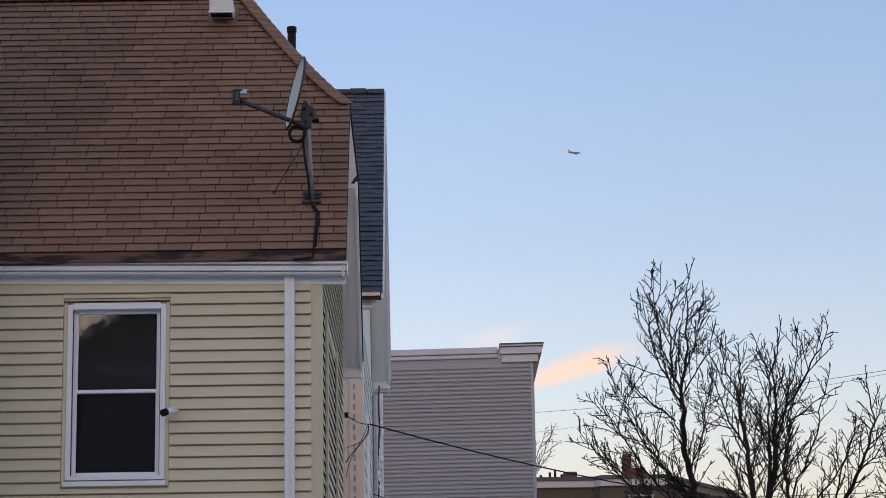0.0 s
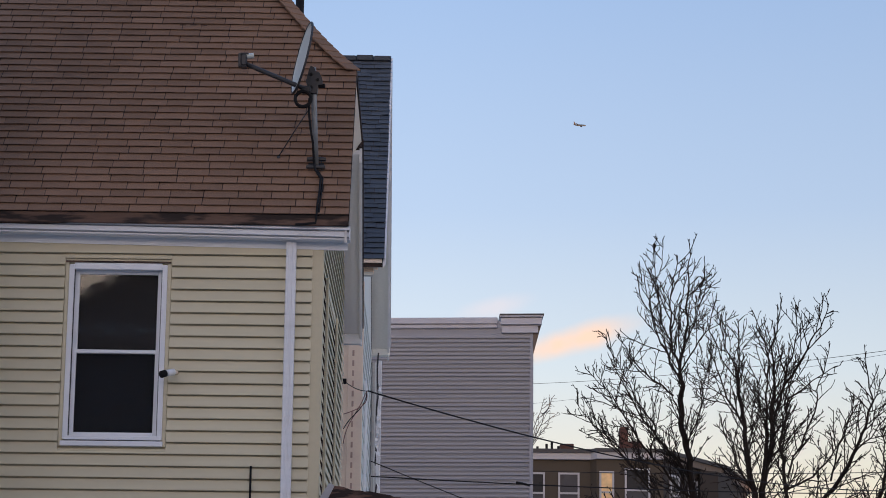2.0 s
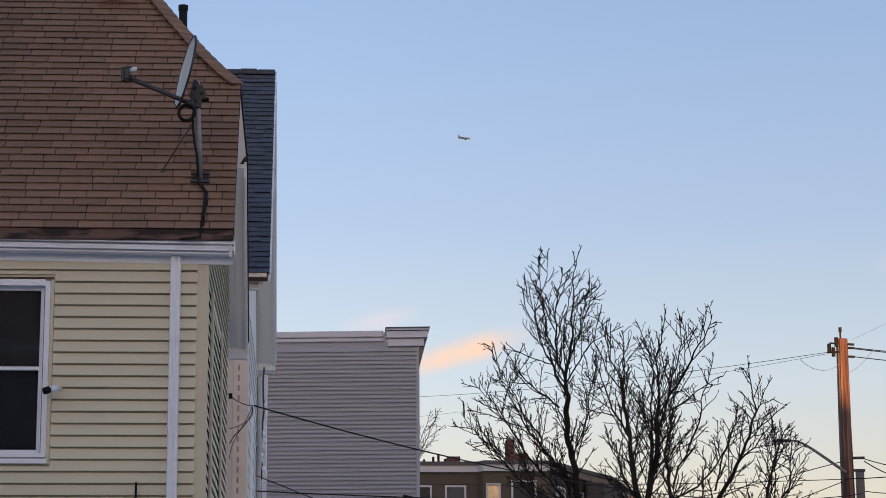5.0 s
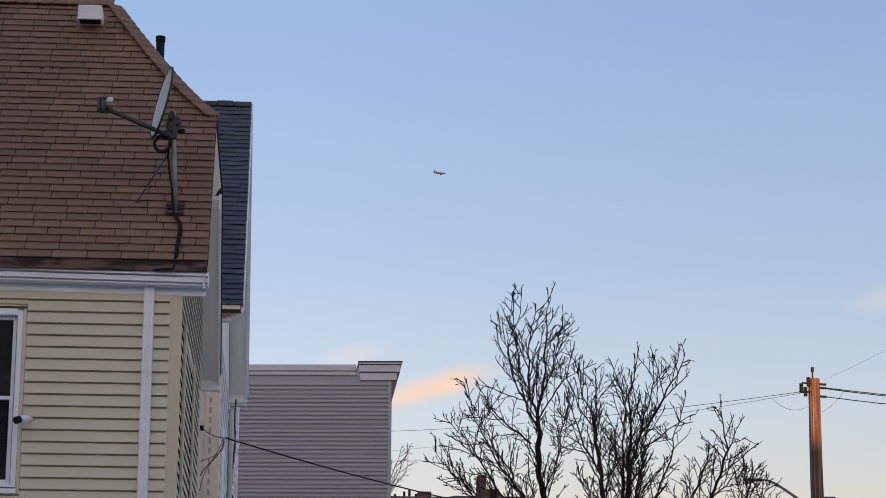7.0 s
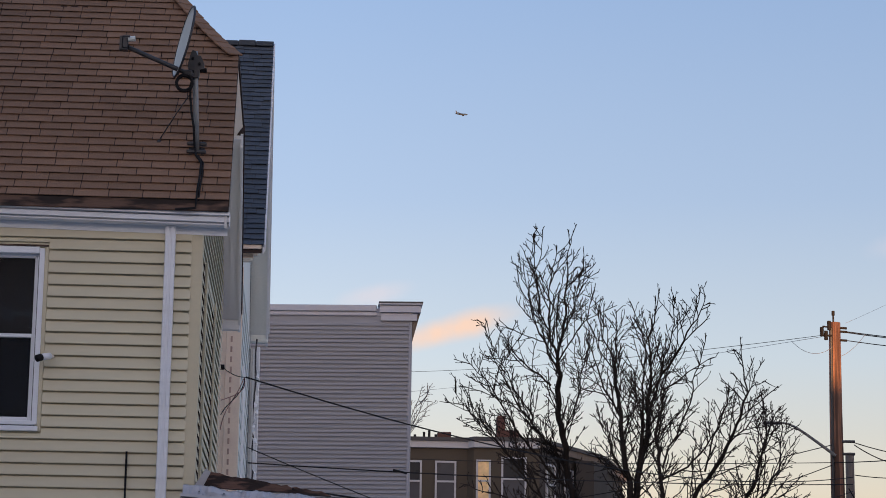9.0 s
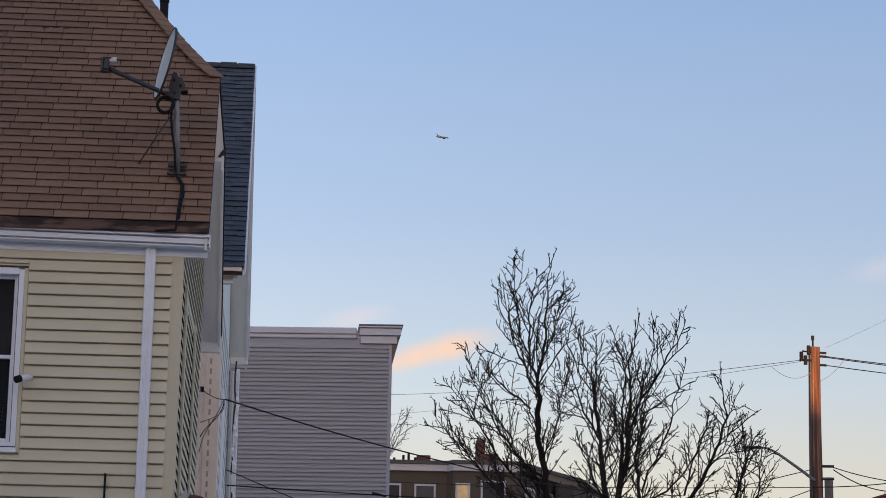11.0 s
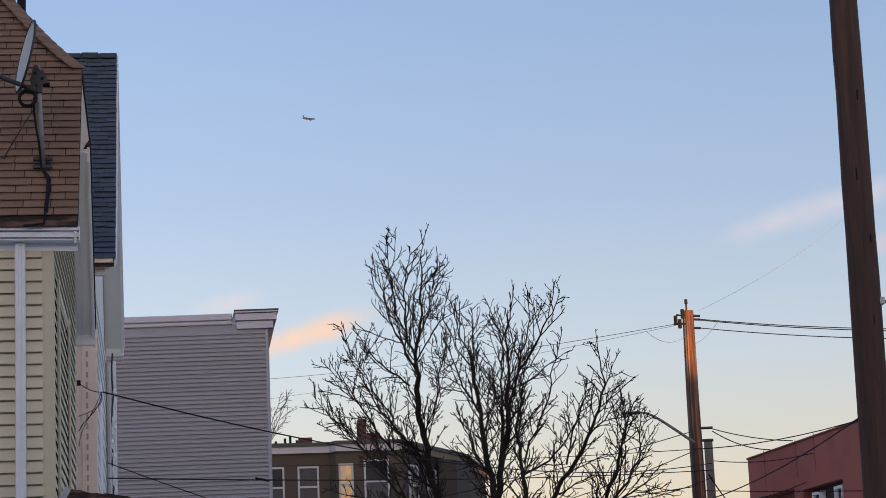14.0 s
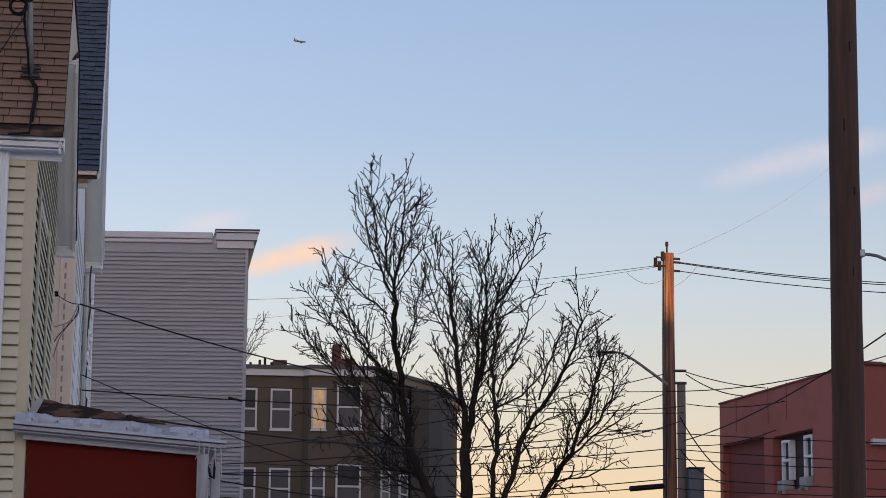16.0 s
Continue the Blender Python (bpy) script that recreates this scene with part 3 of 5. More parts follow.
# ---- satellite dish on the roof ----
dish = thing("satellite_dish", on_roof(-0.935, 6.45), "grey satellite dish on a dark mast, bolted to the brown roof", "satellite dish")
FT = on_roof(-0.935, 6.42)
DY0 = FT.y - 0.12
part("mast", rod([FT + Vector((0, -0.02, -0.02)), (-0.95, DY0, 6.75), (-0.965, DY0, 7.05), (-0.975, DY0, 7.30)], 0.026, 10), M_MAST, dish, smooth=True)
part("foot_plate", raked(bmesh.new(), FT.x - 0.07, FT.x + 0.07, FT.y - 0.06, FT.z - 0.06 * K, FT.y + 0.06, FT.z + 0.06 * K, -0.028, -0.012), M_DARKSTEEL, dish)
for dz in (-0.03, 0.06):
    part("foot_bracket", bx(FT.x - 0.085, FT.x + 0.085, FT.y - 0.075 + dz / K, FT.y - 0.045 + dz / K, FT.z + dz - 0.012, FT.z + dz + 0.014, 0.004), M_DARKSTEEL, dish)
part("brace", rod([(-1.0, DY0 - 0.01, 6.915), (-1.117, DY0 + 0.0, 6.731), on_roof(-1.276, 6.505, 0.02)], 0.0055, 6), M_DARKSTEEL, dish)
part("brace_foot", bx(-1.292, -1.26, on_roof(0, 6.50).y - 0.025, on_roof(0, 6.50).y, 6.49, 6.52, 0.006), M_DARKSTEEL, dish)
# the bowl, seen nearly edge on: it faces the side and is tipped up
bowl_m = Matrix.Translation((-1.03, DY0 - 0.06, 7.36)) @ Matrix.Rotation(radians(11.5), 4, "Y") @ Matrix.Rotation(radians(14.5), 4, "Z")
V, F = [], []
NR, NS = 7, 28
for side in (0, 1):
    for i in range(NR + 1):
        r = i / NR
        for k in range(NS):
            a = 2 * math.pi * k / NS
            V.append(tuple(bowl_m @ Vector((-0.032 * r * r - 0.006 * side - 0.013, 0.28 * r * math.cos(a), 0.325 * r * math.sin(a)))))
for side in (0, 1):
    o = side * (NR + 1) * NS
    for i in range(NR):
        for k in range(NS):
            a, b = o + i * NS + k, o + i * NS + (k + 1) % NS
            F.append((a, b, b + NS, a + NS))
o = (NR + 1) * NS
for k in range(NS):
    a, b = NR * NS + k, NR * NS + (k + 1) % NS
    F.append((a, b, b + o, a + o))
bowl = part("bowl", (V, F), M_DISH, dish, "pale grey bowl", smooth=True)
# dark rim, thickened to carry the shade on the bowl's back
part("rim", rod([bowl_m @ Vector((-0.045, 0.283 * math.cos(a), 0.328 * math.sin(a))) for a in [2 * math.pi * k / 36 for k in range(37)]], 0.011, 6), M_DARKSTEEL, bowl)
bm = prism(bmesh.new(), [(-1.035, 0, 7.16), (-1.01, 0, 7.27), (-0.995, 0, 7.30), (-0.965, 0, 7.285), (-0.95, 0, 7.25), (-0.92, 0, 7.245), (-0.89, 0, 7.18), (-0.885, 0, 7.13), (-0.925, 0, 7.12), (-0.935, 0, 7.05), (-1.01, 0, 7.045)], (0, DY0 - 0.06, 0), (0, DY0 + 0.04, 0))
bracket = part("bracket", bm, M_DARKSTEEL, dish)
for x, z0 in ((-0.99, 7.22), (-0.93, 7.17), (-0.985, 7.10)):
    part("bolt", rod([(x, DY0 - 0.075, z0), (x, DY0 - 0.055, z0)], 0.013, 6), M_BLACK, bracket)
part("adjuster", bx(-1.0, -0.865, DY0 - 0.05, DY0 + 0.03, 7.115, 7.14, 0.006), M_BLACK, dish)
part("clamp", bx(-1.075, -0.985, DY0 - 0.085, DY0 - 0.01, 7.045, 7.11, 0.012), M_DARKSTEEL, dish)
part("feed_arm", rod([(-0.985, DY0 - 0.05, 7.065), (-1.06, DY0 - 0.06, 7.09), (-1.585, DY0 - 0.14, 7.29)], 0.021, 8), M_DARKSTEEL, dish, smooth=True)
lnb = part("feed_box", bx(-1.61, -1.562, DY0 - 0.18, DY0 - 0.10, 7.262, 7.365, 0.008), M_DARKSTEEL, dish)
for x0, x1, z0, z1 in ((-1.635, -1.612, 7.25, 7.375), (-1.612, -1.545, 7.366, 7.38), (-1.612, -1.56, 7.247, 7.26)):
    part("feed_frame", bx(x0, x1, DY0 - 0.175, DY0 - 0.105, z0, z1, 0.003), M_DARKSTEEL, lnb)
part("feed_horn", rod([(-1.57, DY0 - 0.14, 7.355), (-1.50, DY0 - 0.14, 7.362)], 0.024, 10), M_DISH, lnb)
part("cable_coil", rod([(-1.055 + 0.070 * math.cos(a), DY0 - 0.07 - 0.004 * a, 6.980 + 0.073 * math.sin(a)) for a in [2 * math.pi * k / 18 for k in range(40)]], 0.014, 6), M_BLACK, dish, "coil of black cable")
cb = [Vector((-1.0, DY0 - 0.06, 7.0)), Vector((-1.002, DY0 - 0.05, 6.87)), Vector((-0.985, DY0 - 0.045, 6.72)), Vector((-0.962, DY0 - 0.045, 6.6)), Vector((-0.95, FT.y - 0.09, 6.42)), on_roof(-0.935, 6.32, 0.05), on_roof(-0.885, 6.24, 0.045), on_roof(-0.885, 6.1, 0.045), on_roof(-0.895, 5.95, 0.05), Vector((-0.9, 19.17, 5.86)), Vector((-0.905, 19.16, 5.79)), Vector((-1.0, 19.16, 5.778)), Vector((-1.08, 19.17, 5.775))]
part("cable", rod(cb, 0.011, 6), M_BLACK, dish)
part("cable", rod([p + Vector((0.018, 0.01, 0)) for p in cb[5:10]], 0.008, 6), M_BLACK, dish)

# small security camera beside the window
sc = thing("security_camera", (-2.1, 19.4, 4.48), "small white security camera with a black lens on the siding", "camera")
part("body", rod([(-2.165, 19.23, 4.467), (-2.10, 19.29, 4.487)], 0.029, 12), M_VINYL, sc, smooth=True)
part("lens", rod([(-2.2, 19.20, 4.45), (-2.165, 19.23, 4.467)], 0.031, 12), M_BLACK, sc, smooth=True)
part("mount", rod([(-2.11, 19.30, 4.488), (-2.085, 19.375, 4.495)], 0.016, 8), M_CREAMPAINT, sc)
# thin service pole in front of the facade
tp = thing("service_pipe", (-1.62, 19.34, 0), "thin dark service pipe beside the siding", "pipe")
part("pipe", rod([(-1.42, 19.34, 0), (-1.42, 19.34, 3.69)], 0.010, 8), M_BLACK, tp)

# ---- the house with the blue roof, behind ----
BX, BW, BYF, BYB = -0.43, -0.70, 27.4, 33.2
BYE, BZE, BYR, BZR = 27.2, 7.10, 30.37, 10.60
BK = (BZR - BZE) / (BYR - BYE)
BYE2 = 2 * BYR - BYE
bh = thing("house", (-5, 30, 0), "peach and pale green house with a slate-blue shingle roof", "house")
part("wall", bx(-10, BW, BYF, BYF + 0.15, 0, 6.95), M_PEACH, bh, "peach front wall")
bm = bmesh.new()
prism(bm, [(0, 0, 0), (0, BYB - BYF, 0), (0, BYB - BYF, 6.9), (0, BYR - BYF, 10.35), (0, 0, 6.9)], (BW - 0.15, BYF + 0.15, 0), (BW - 0.003, BYF + 0.15, 0))
part("side_wall", bm, M_PALE, bh)
bm = laps_joined(bmesh.new(), (BW, BYF + 0.12), (BW, BYB), (1, 0), 2.8, 6.9, 0.2, 0.022)
part("siding", bm, M_PALE, bh)
part("corner_board", bx(BW - 0.16, BW + 0.025, BYF - 0.025, BYF + 0.12, 0, 6.86, 0.006), M_PEACH, bh)
for i in range(22):
    part("board_edge", bx(BW - 0.105, BW - 0.08, BYF - 0.034, BYF - 0.025, 3.3 + 0.125 * i, 3.37 + 0.125 * i, 0.002), M_PEACHDARK, bh)
part("side_window", bx(BW, BW + 0.035, 29.0, 29.9, 4.2, 5.9, 0.01), M_WHITE, bh)
part("side_downspout", rod([(BW + 0.05, 32.9, 0), (BW + 0.05, 32.9, 6.7)], 0.045, 8), M_STEEL, bh)
part("loose_conduit", rod([(-0.585 + 0.012 * math.sin(i * 1.9) + 0.008 * math.sin(i * 4.1), 32.6, 2.8 + 0.2 * i) for i in range(21)], 0.013, 6), M_DARKSTEEL, bh)
part("corner_trim", bx(BW + 0.10, BW + 0.165, 33.0, 33.1, 0, 6.75, 0.008), M_WHITE, bh)
torn = random.Random(4)
for k, (zt, hh) in enumerate(((6.35, 0.75), (5.75, 0.5), (5.35, 0.9), (4.6, 0.8))):
    V, F = [], []
    for i in range(13):
        f = i / 12
        w = 0.006 + 0.022 * abs(math.sin(2.2 * math.pi * f + k)) * torn.uniform(0.5, 1.2)
        xm = -0.56 + 0.022 * math.sin(5 * f + 2 * k) + torn.uniform(-0.008, 0.008)
        V += [(xm - w, 32.5 + torn.uniform(-0.03, 0.03), zt - hh * f), (xm + w, 32.5 + torn.uniform(-0.03, 0.03), zt - hh * f + torn.uniform(-0.03, 0.03))]
    for i in range(12):
        F.append((2 * i, 2 * i + 1, 2 * i + 3, 2 * i + 2))
    flap = part("torn_wrap", (V, F), M_VINYL, bh, "torn white house wrap")
    flap.modifiers.new("thickness", "SOLIDIFY").thickness = 0.004
broof = part("roof", raked(bmesh.new(), -10, BX - 0.02, BYE, BZE, BYR, BZR, 0.0, 0.10), M_UNDER, bh, "slate-blue shingle roof")
part("back_slope", raked(bmesh.new(), -10, BX - 0.02, BYR, BZR, BYE2, BZE, 0.0, 0.10), M_UNDER, broof)
for a in ((BYR, BZR, BYE2, BZE), (BYE, BZE, BYR, BZR)):
    part("rake_board", raked(bmesh.new(), BX - 0.03, BX - 0.005, *a, 0.02, 0.27 if a[0] == BYR else 0.10), M_WHITE, broof)
    part("rake_moulding", raked(bmesh.new(), BX - 0.005, BX + 0.018, *a, -0.01, 0.075), M_WHITE, broof)
part("rake_soffit", raked(bmesh.new(), BW, BX - 0.03, BYR, BZR, BYE2, BZE, 0.2, 0.215), M_PALE, broof)
part("eave_return", bx(BW - 0.0, BX + 0.0, BYE2 - 0.10, BYE2 + 0.01, BZE - 0.22, BZE - 0.08, 0.02), M_PALE, broof)
for i, (dy, z0, z1) in enumerate(((0, 7.045, 7.09), (0.05, 7.01, 7.045), (0.09, 6.96, 7.01))):
    part("eave_moulding", bx(-10, BX - 0.03 - 0.05 * i, BYE + dy, BYF + 0.02, z0, z1, 0.006), M_PEACH, broof)
part("eave_soffit", bx(-10, BX - 0.14, BYE + 0.1, BYF, 6.92, 6.96), M_PALE, broof)
part("eave_fascia", bx(-10, BX - 0.032, BYE - 0.022, BYE - 0.004, 7.05, 7.105, 0.004), M_PEACH, broof)
BSL = math.atan(BK)
bm_ = pose(0, 0, 0, math.degrees(BSL), 0, 0)
btabs = []
for s in range(6):
    vs, fs = tab_mesh(40 + s)
    me = bpy.data.meshes.new("shingle")
    me.from_pydata([(v[0], v[1] * 1.1, v[2] * 1.15) for v in vs], [], fs)
    me.update()
    me.materials.append(M_BLUE)
    btabs.append(me)
s = -0.02
r = 0
while s < math.hypot(BYR - BYE, BZR - BZE) - 0.05:
    yq, zq = BYE + math.cos(BSL) * s, BZE + math.sin(BSL) * s
    x = BX + 0.004
    w = rng.uniform(0.1, 0.25)
    while x > -1.5:
        x -= w
        ob = new("shingle", btabs[rng.randrange(6)])
        ob.parent = broof
        ob.matrix_basis = Matrix.Translation((x, yq - 0.008, zq + 0.005 + rng.uniform(-0.003, 0.012))) @ bm_ @ Matrix.Rotation(rng.uniform(-0.012, 0.012), 4, "Z") @ Matrix.Diagonal((w / TABW, 1, 1, 1))
        w = rng.uniform(0.08, 0.2)
    s += 0.108
    r += 1
for i in range(6):
    part("ridge_shingle", bx(BX - 0.24 * (i + 1), BX - 0.24 * i - 0.01, BYR - 0.12, BYR + 0.12, BZR - 0.06, BZR + 0.008 + 0.010 * (i % 2), 0.008), M_BLUE, broof)

# ---- grey flat-roofed house ----
grey = thing("apartment_building", (0, 60, 0), "grey vinyl-sided flat-roofed three-storey house with a pale cornice", "house")
GA = Vector((2.955, 58.0, 0))
GD = Vector((-1.0, 0.10, 0)).normalized()
GN = Vector((-GD.y, GD.x, 0))
GN = GN if GN.y < 0 else -GN


def gp(u, v=0.0, z=0.0):
    p = GA + GD * u + GN * v
    return Vector((p.x, p.y, z))


def gbox(u0, u1, v0, v1, z0, z1, bev=0.0):
    m = Matrix((GD, -GN, (0, 0, 1))).transposed().to_4x4()
    m.translation = GA
    b = bx(u0, u1, -v1, -v0, z0, z1, bev=bev)
    bmesh.ops.transform(b, matrix=m, verts=b.verts)
    return b


def gprism(u0, u1, v1, z0, z1, back=9.0):
    """A block whose flank runs straight away from the street."""
    a, b = gp(u0, v1), gp(u1, v1)
    s = Vector((0.0, back, 0))
    return prism(bmesh.new(), [a, b, b + s, a + s], (0, 0, z0), (0, 0, z1))


part("wall", gprism(0.0, 11, 0, 0, 11.55), M_GREY, grey)
zz = 11.40
while zz > 4.2:
    part("siding_course", lap(gp(0.05), gp(7.0), (GN.x, GN.y), zz - 0.1116, zz, 0.024, True), M_GREY, grey)
    zz -= 0.1116
part("corner_board", gbox(-0.03, 0.055, -0.15, 0.058, 0, 11.4, 0.01), M_GREY, grey)
for a in ((0.9, 11, -0.1, 0.12, 11.66, 11.825), (0.9, 11, -0.1, 0.07, 11.55, 11.655)):
    part("parapet_trim", gbox(*a, bev=0.015), M_GREYTRIM, grey)
part("parapet_cap", gprism(-0.2, 11, 0.0, 11.55, 11.74), M_GREYTRIM, grey)
for a in ((-0.26, 0.81, 0.17, 11.63, 11.80), (-0.20, 0.78, 0.07, 11.802, 11.82), (-0.20, 0.78, 0.05, 11.605, 11.628), (-0.16, 0.78, 0.10, 11.42, 11.603)):
    part("cornice", gprism(*a), M_GREYTRIM, grey)
RETURN = [(0.0, 0, 10.85), (0.19, 0, 11.58), (0.19, 0, 11.62), (0.0, 0, 11.62)]
part("cornice_cap", gprism(-0.32, 0.83, 0.23, 11.86, 11.90), M_GENROOF, grey, "dark cornice flashing")
part("cornice", gprism(-0.30, 0.82, 0.22, 11.822, 11.858), M_GREYTRIM, grey)
# shade below the cornice is put into this piece's darker colour
part("cornice_return", prism(bmesh.new(), RETURN, (GA.x + 0.03, GA.y - 0.02, 0), (GA.x + 0.03, GA.y + 8.9, 0)), M_GREYWOOD_SHADE, grey, "cornice return toned dark for its shade")

# ---- olive brown apartment house, farther off ----
ob_ = thing("apartment_building", (8, 88, 0), "olive-brown three-storey apartment house with white window frames", "house")
OX0, OX1 = 3.0, 9.2
OC = [(OX0, 85.0), (6.55, 85.0), (6.75, 84.6), (9.25, 84.6), (12.1, 90.0), (14.2, 97.0)]
# brown shingles, with the dimness of that side put into the colour
M_WING = mat("dimmed_brown_shingled_wing", (0.034, 0.026, 0.021), 0.85, vary=0.25, grain=5, big=0.4, bump=0.3)
FRONT = OC[:4] + [(9.25, 103), (OX0, 103)]
WING = OC[3:] + [(14.2, 103), (9.25, 103)]


def storey_block(plan, out, z0, z1):
    """A block over a plan, its street sides pushed out by out."""
    return prism(bmesh.new(), [Vector((x + (out if x > 9.3 else 0), y - (out if y < 100 else 0), 0)) for x, y in plan], (0, 0, z0), (0, 0, z1))


part("wall", storey_block(FRONT, 0.0, 0, 11.165), M_OLIVE, ob_)
part("wing_wall", storey_block(WING, 0.0, 0, 11.165), M_WING, ob_, "brown side wing, darkened as the dim side")
# along the wing the cornice colour is darkened for its dim side
for plan, m0 in ((FRONT, M_FARFRAME), (WING, M_GREYWOOD_SHADE)):
    part("cornice", storey_block(plan, 0.16, 11.17, 11.42), m0, ob_)
    part("roof_edge", storey_block(plan, 0.24, 11.424, 11.56), M_GENROOF, ob_)
part("bay", prism(bmesh.new(), [(11.0, 87.5, 0), (11.75, 87.9, 0), (12.55, 89.9, 0), (12.1, 90.2, 0), (11.0, 90.0, 0)], (0, 0, 0), (0, 0, 11.1)), M_WING, ob_, "dark brown shingled bay")


def far_window(x, y, w, z0, z1, angle, pane_mat, group_parent):
    m = Matrix.Translation((x, y, 0)) @ Matrix.Rotation(angle, 4, "Z")
    bm = bmesh.new()
    t = 0.07
    for a in ((0, t, z0, z1), (w - t, w, z0, z1), (t, w - t, z1 - t, z1), (t, w - t, z0, z0 + t), (t, w - t, (z0 + z1) / 2 - 0.035, (z0 + z1) / 2 + 0.035)):
        box(bm, a[0], a[1], -0.07, 0.05, a[2], a[3])
    box(bm, -0.03, w + 0.03, -0.09, 0.05, z0 - 0.05, z0)
    bmesh.ops.transform(bm, matrix=m, verts=bm.verts)
    wnd = part("window", bm, M_FARFRAME, group_parent)
    for q0, q1, mm in ((z0 + t, (z0 + z1) / 2 - 0.035, pane_mat[0]), ((z0 + z1) / 2 + 0.035, z1 - t, pane_mat[1])):
        b = bx(t, w - t, -0.03, -0.02, q0, q1)
        bmesh.ops.transform(b, matrix=m, verts=b.verts)
        part("pane", b, mm, wnd)
    return wnd


M_PANE = mat("far_window_pane", (0.022, 0.024, 0.03), 0.3, spec=0.12, vary=0.3, grain=1.5, big=0.8, bump=0.05)
M_PANE2 = mat("far_window_pane_blind", (0.06, 0.06, 0.07), 0.3, spec=0.12, vary=0.2, grain=1.5, bump=0.05)
for z0, z1 in ((9.13, 10.68), (6.15, 7.70), (3.2, 4.75)):
    top = z1 > 9
    far_window(4.05, 85.0, 0.78, z0, z1, 0, (M_PANE2, M_PANE), ob_)
    far_window(5.33, 85.0, 0.80, z0, z1, 0, (M_PANE2, M_PANE2), ob_)
    # the top storey's pane carries a painted orange sky reflection
    far_window(6.85, 84.6, 0.55, z0, z1 + 0.03, 0, (M_SUNSETPANE, M_SUNSETPANE) if top else (M_PANE2, M_PANE2), ob_)
    far_window(7.80, 84.6, 0.95, z0 + 0.05, z1 + 0.16, 0, (M_PANE2, M_PANE), ob_)
    a = math.atan2(5.4, 2.85)
    for q in (0.10, 0.42, 0.72):
        far_window(9.25 + 2.85 * q, 84.6 + 5.4 * q, 0.9, z0, z1, a, (M_PANE2, M_PANE2), ob_)
for x0, x1, y, z1 in ((7.78, 8.10, 86.2, 12.60), (8.10, 8.62, 86.2, 12.05)):
    part("chimney", bx(x0, x1, y, y + 0.6, 11.3, z1, 0.02), M_CHIMNEY, ob_)
part("chimney", bx(5.50, 6.02, 86.4, 87.0, 11.3, 11.95, 0.02), M_CHIMNEY, ob_)
for x, h in ((4.6, 0.18), (4.95, 0.28), (5.15, 0.35), (5.4, 0.2)):
    part("roof_vent", rod([(x, 86, 11.4), (x, 86, 11.6 + h)], 0.05, 6), M_BLACK, ob_)

# ---- red brick building ----
rb = thing("brick_building", (16, 48, 0), "red painted brick building with boarded windows and window air conditioners", "building")
RL = Vector((13.36, 50.0, 0))
RR = Vector((0.3356 * 41.7, 41.7, 0))
RD = (RR - RL).normalized()
RNO = Vector((RD.y, -RD.x, 0))
RNO = RNO if RNO.x < 0 else -RNO
RLEN = (RR - RL).length
RM = Matrix((RD, -RNO, (0, 0, 1))).transposed().to_4x4()
RM.translation = RL


def rbox(u0, u1, v0, v1, z0, z1, bev=0.0):
    b = bx(u0, u1, -v1, -v0, z0, z1, bev=bev)
    bmesh.ops.transform(b, matrix=RM, verts=b.verts)
    return b


ZT = 6.815
OPEN = ((0.22, 2.85, 4.62, 5.86), (3.38, 5.65, 4.62, 5.80))
bm = bmesh.new()
us = [0.0, OPEN[0][0], OPEN[0][1], OPEN[1][0], OPEN[1][1], RLEN]
for a in ((us[0], us[1], 0, ZT), (us[2], us[3], 0, ZT), (us[4], us[5], 0, ZT), (us[1], us[2], 0, 4.62), (us[1], us[2], 5.86, ZT), (us[3], us[4], 0, 4.62), (us[3], us[4], 5.80, ZT)):
    part("wall", rbox(a[0], a[1], -0.35, 0.0, a[2], a[3]), M_BRICK, rb)
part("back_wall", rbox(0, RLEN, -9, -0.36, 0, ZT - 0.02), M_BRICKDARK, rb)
part("parapet_cap", rbox(-0.02, RLEN + 0.02, -0.4, 0.03, ZT, ZT + 0.045, 0.012), M_BRICKDARK, rb)
part("infill_panel", rbox(OPEN[0][0], OPEN[0][1], -0.30, -0.15, 4.62, 5.86), M_BRICKDARK, rb)
part("infill_panel", rbox(OPEN[1][0], OPEN[1][1], -0.32, -0.22, 4.62, 5.86), M_UNDER, rb)
part("lintel", rbox(0.19, 2.88, 0.0, 0.03, 5.86, 5.95, 0.01), M_BRICK, rb)
part("pilaster", rbox(RLEN - 0.75, RLEN - 0.0, 0.0, 0.12, 0, ZT, 0.02), M_BRICK, rb)
for u in (1.1, 3.1, 4.2):
    part("crack", rbox(u, u + 0.03, 0.0, 0.006, 6.1, 6.9), M_BRICKDARK, rb)
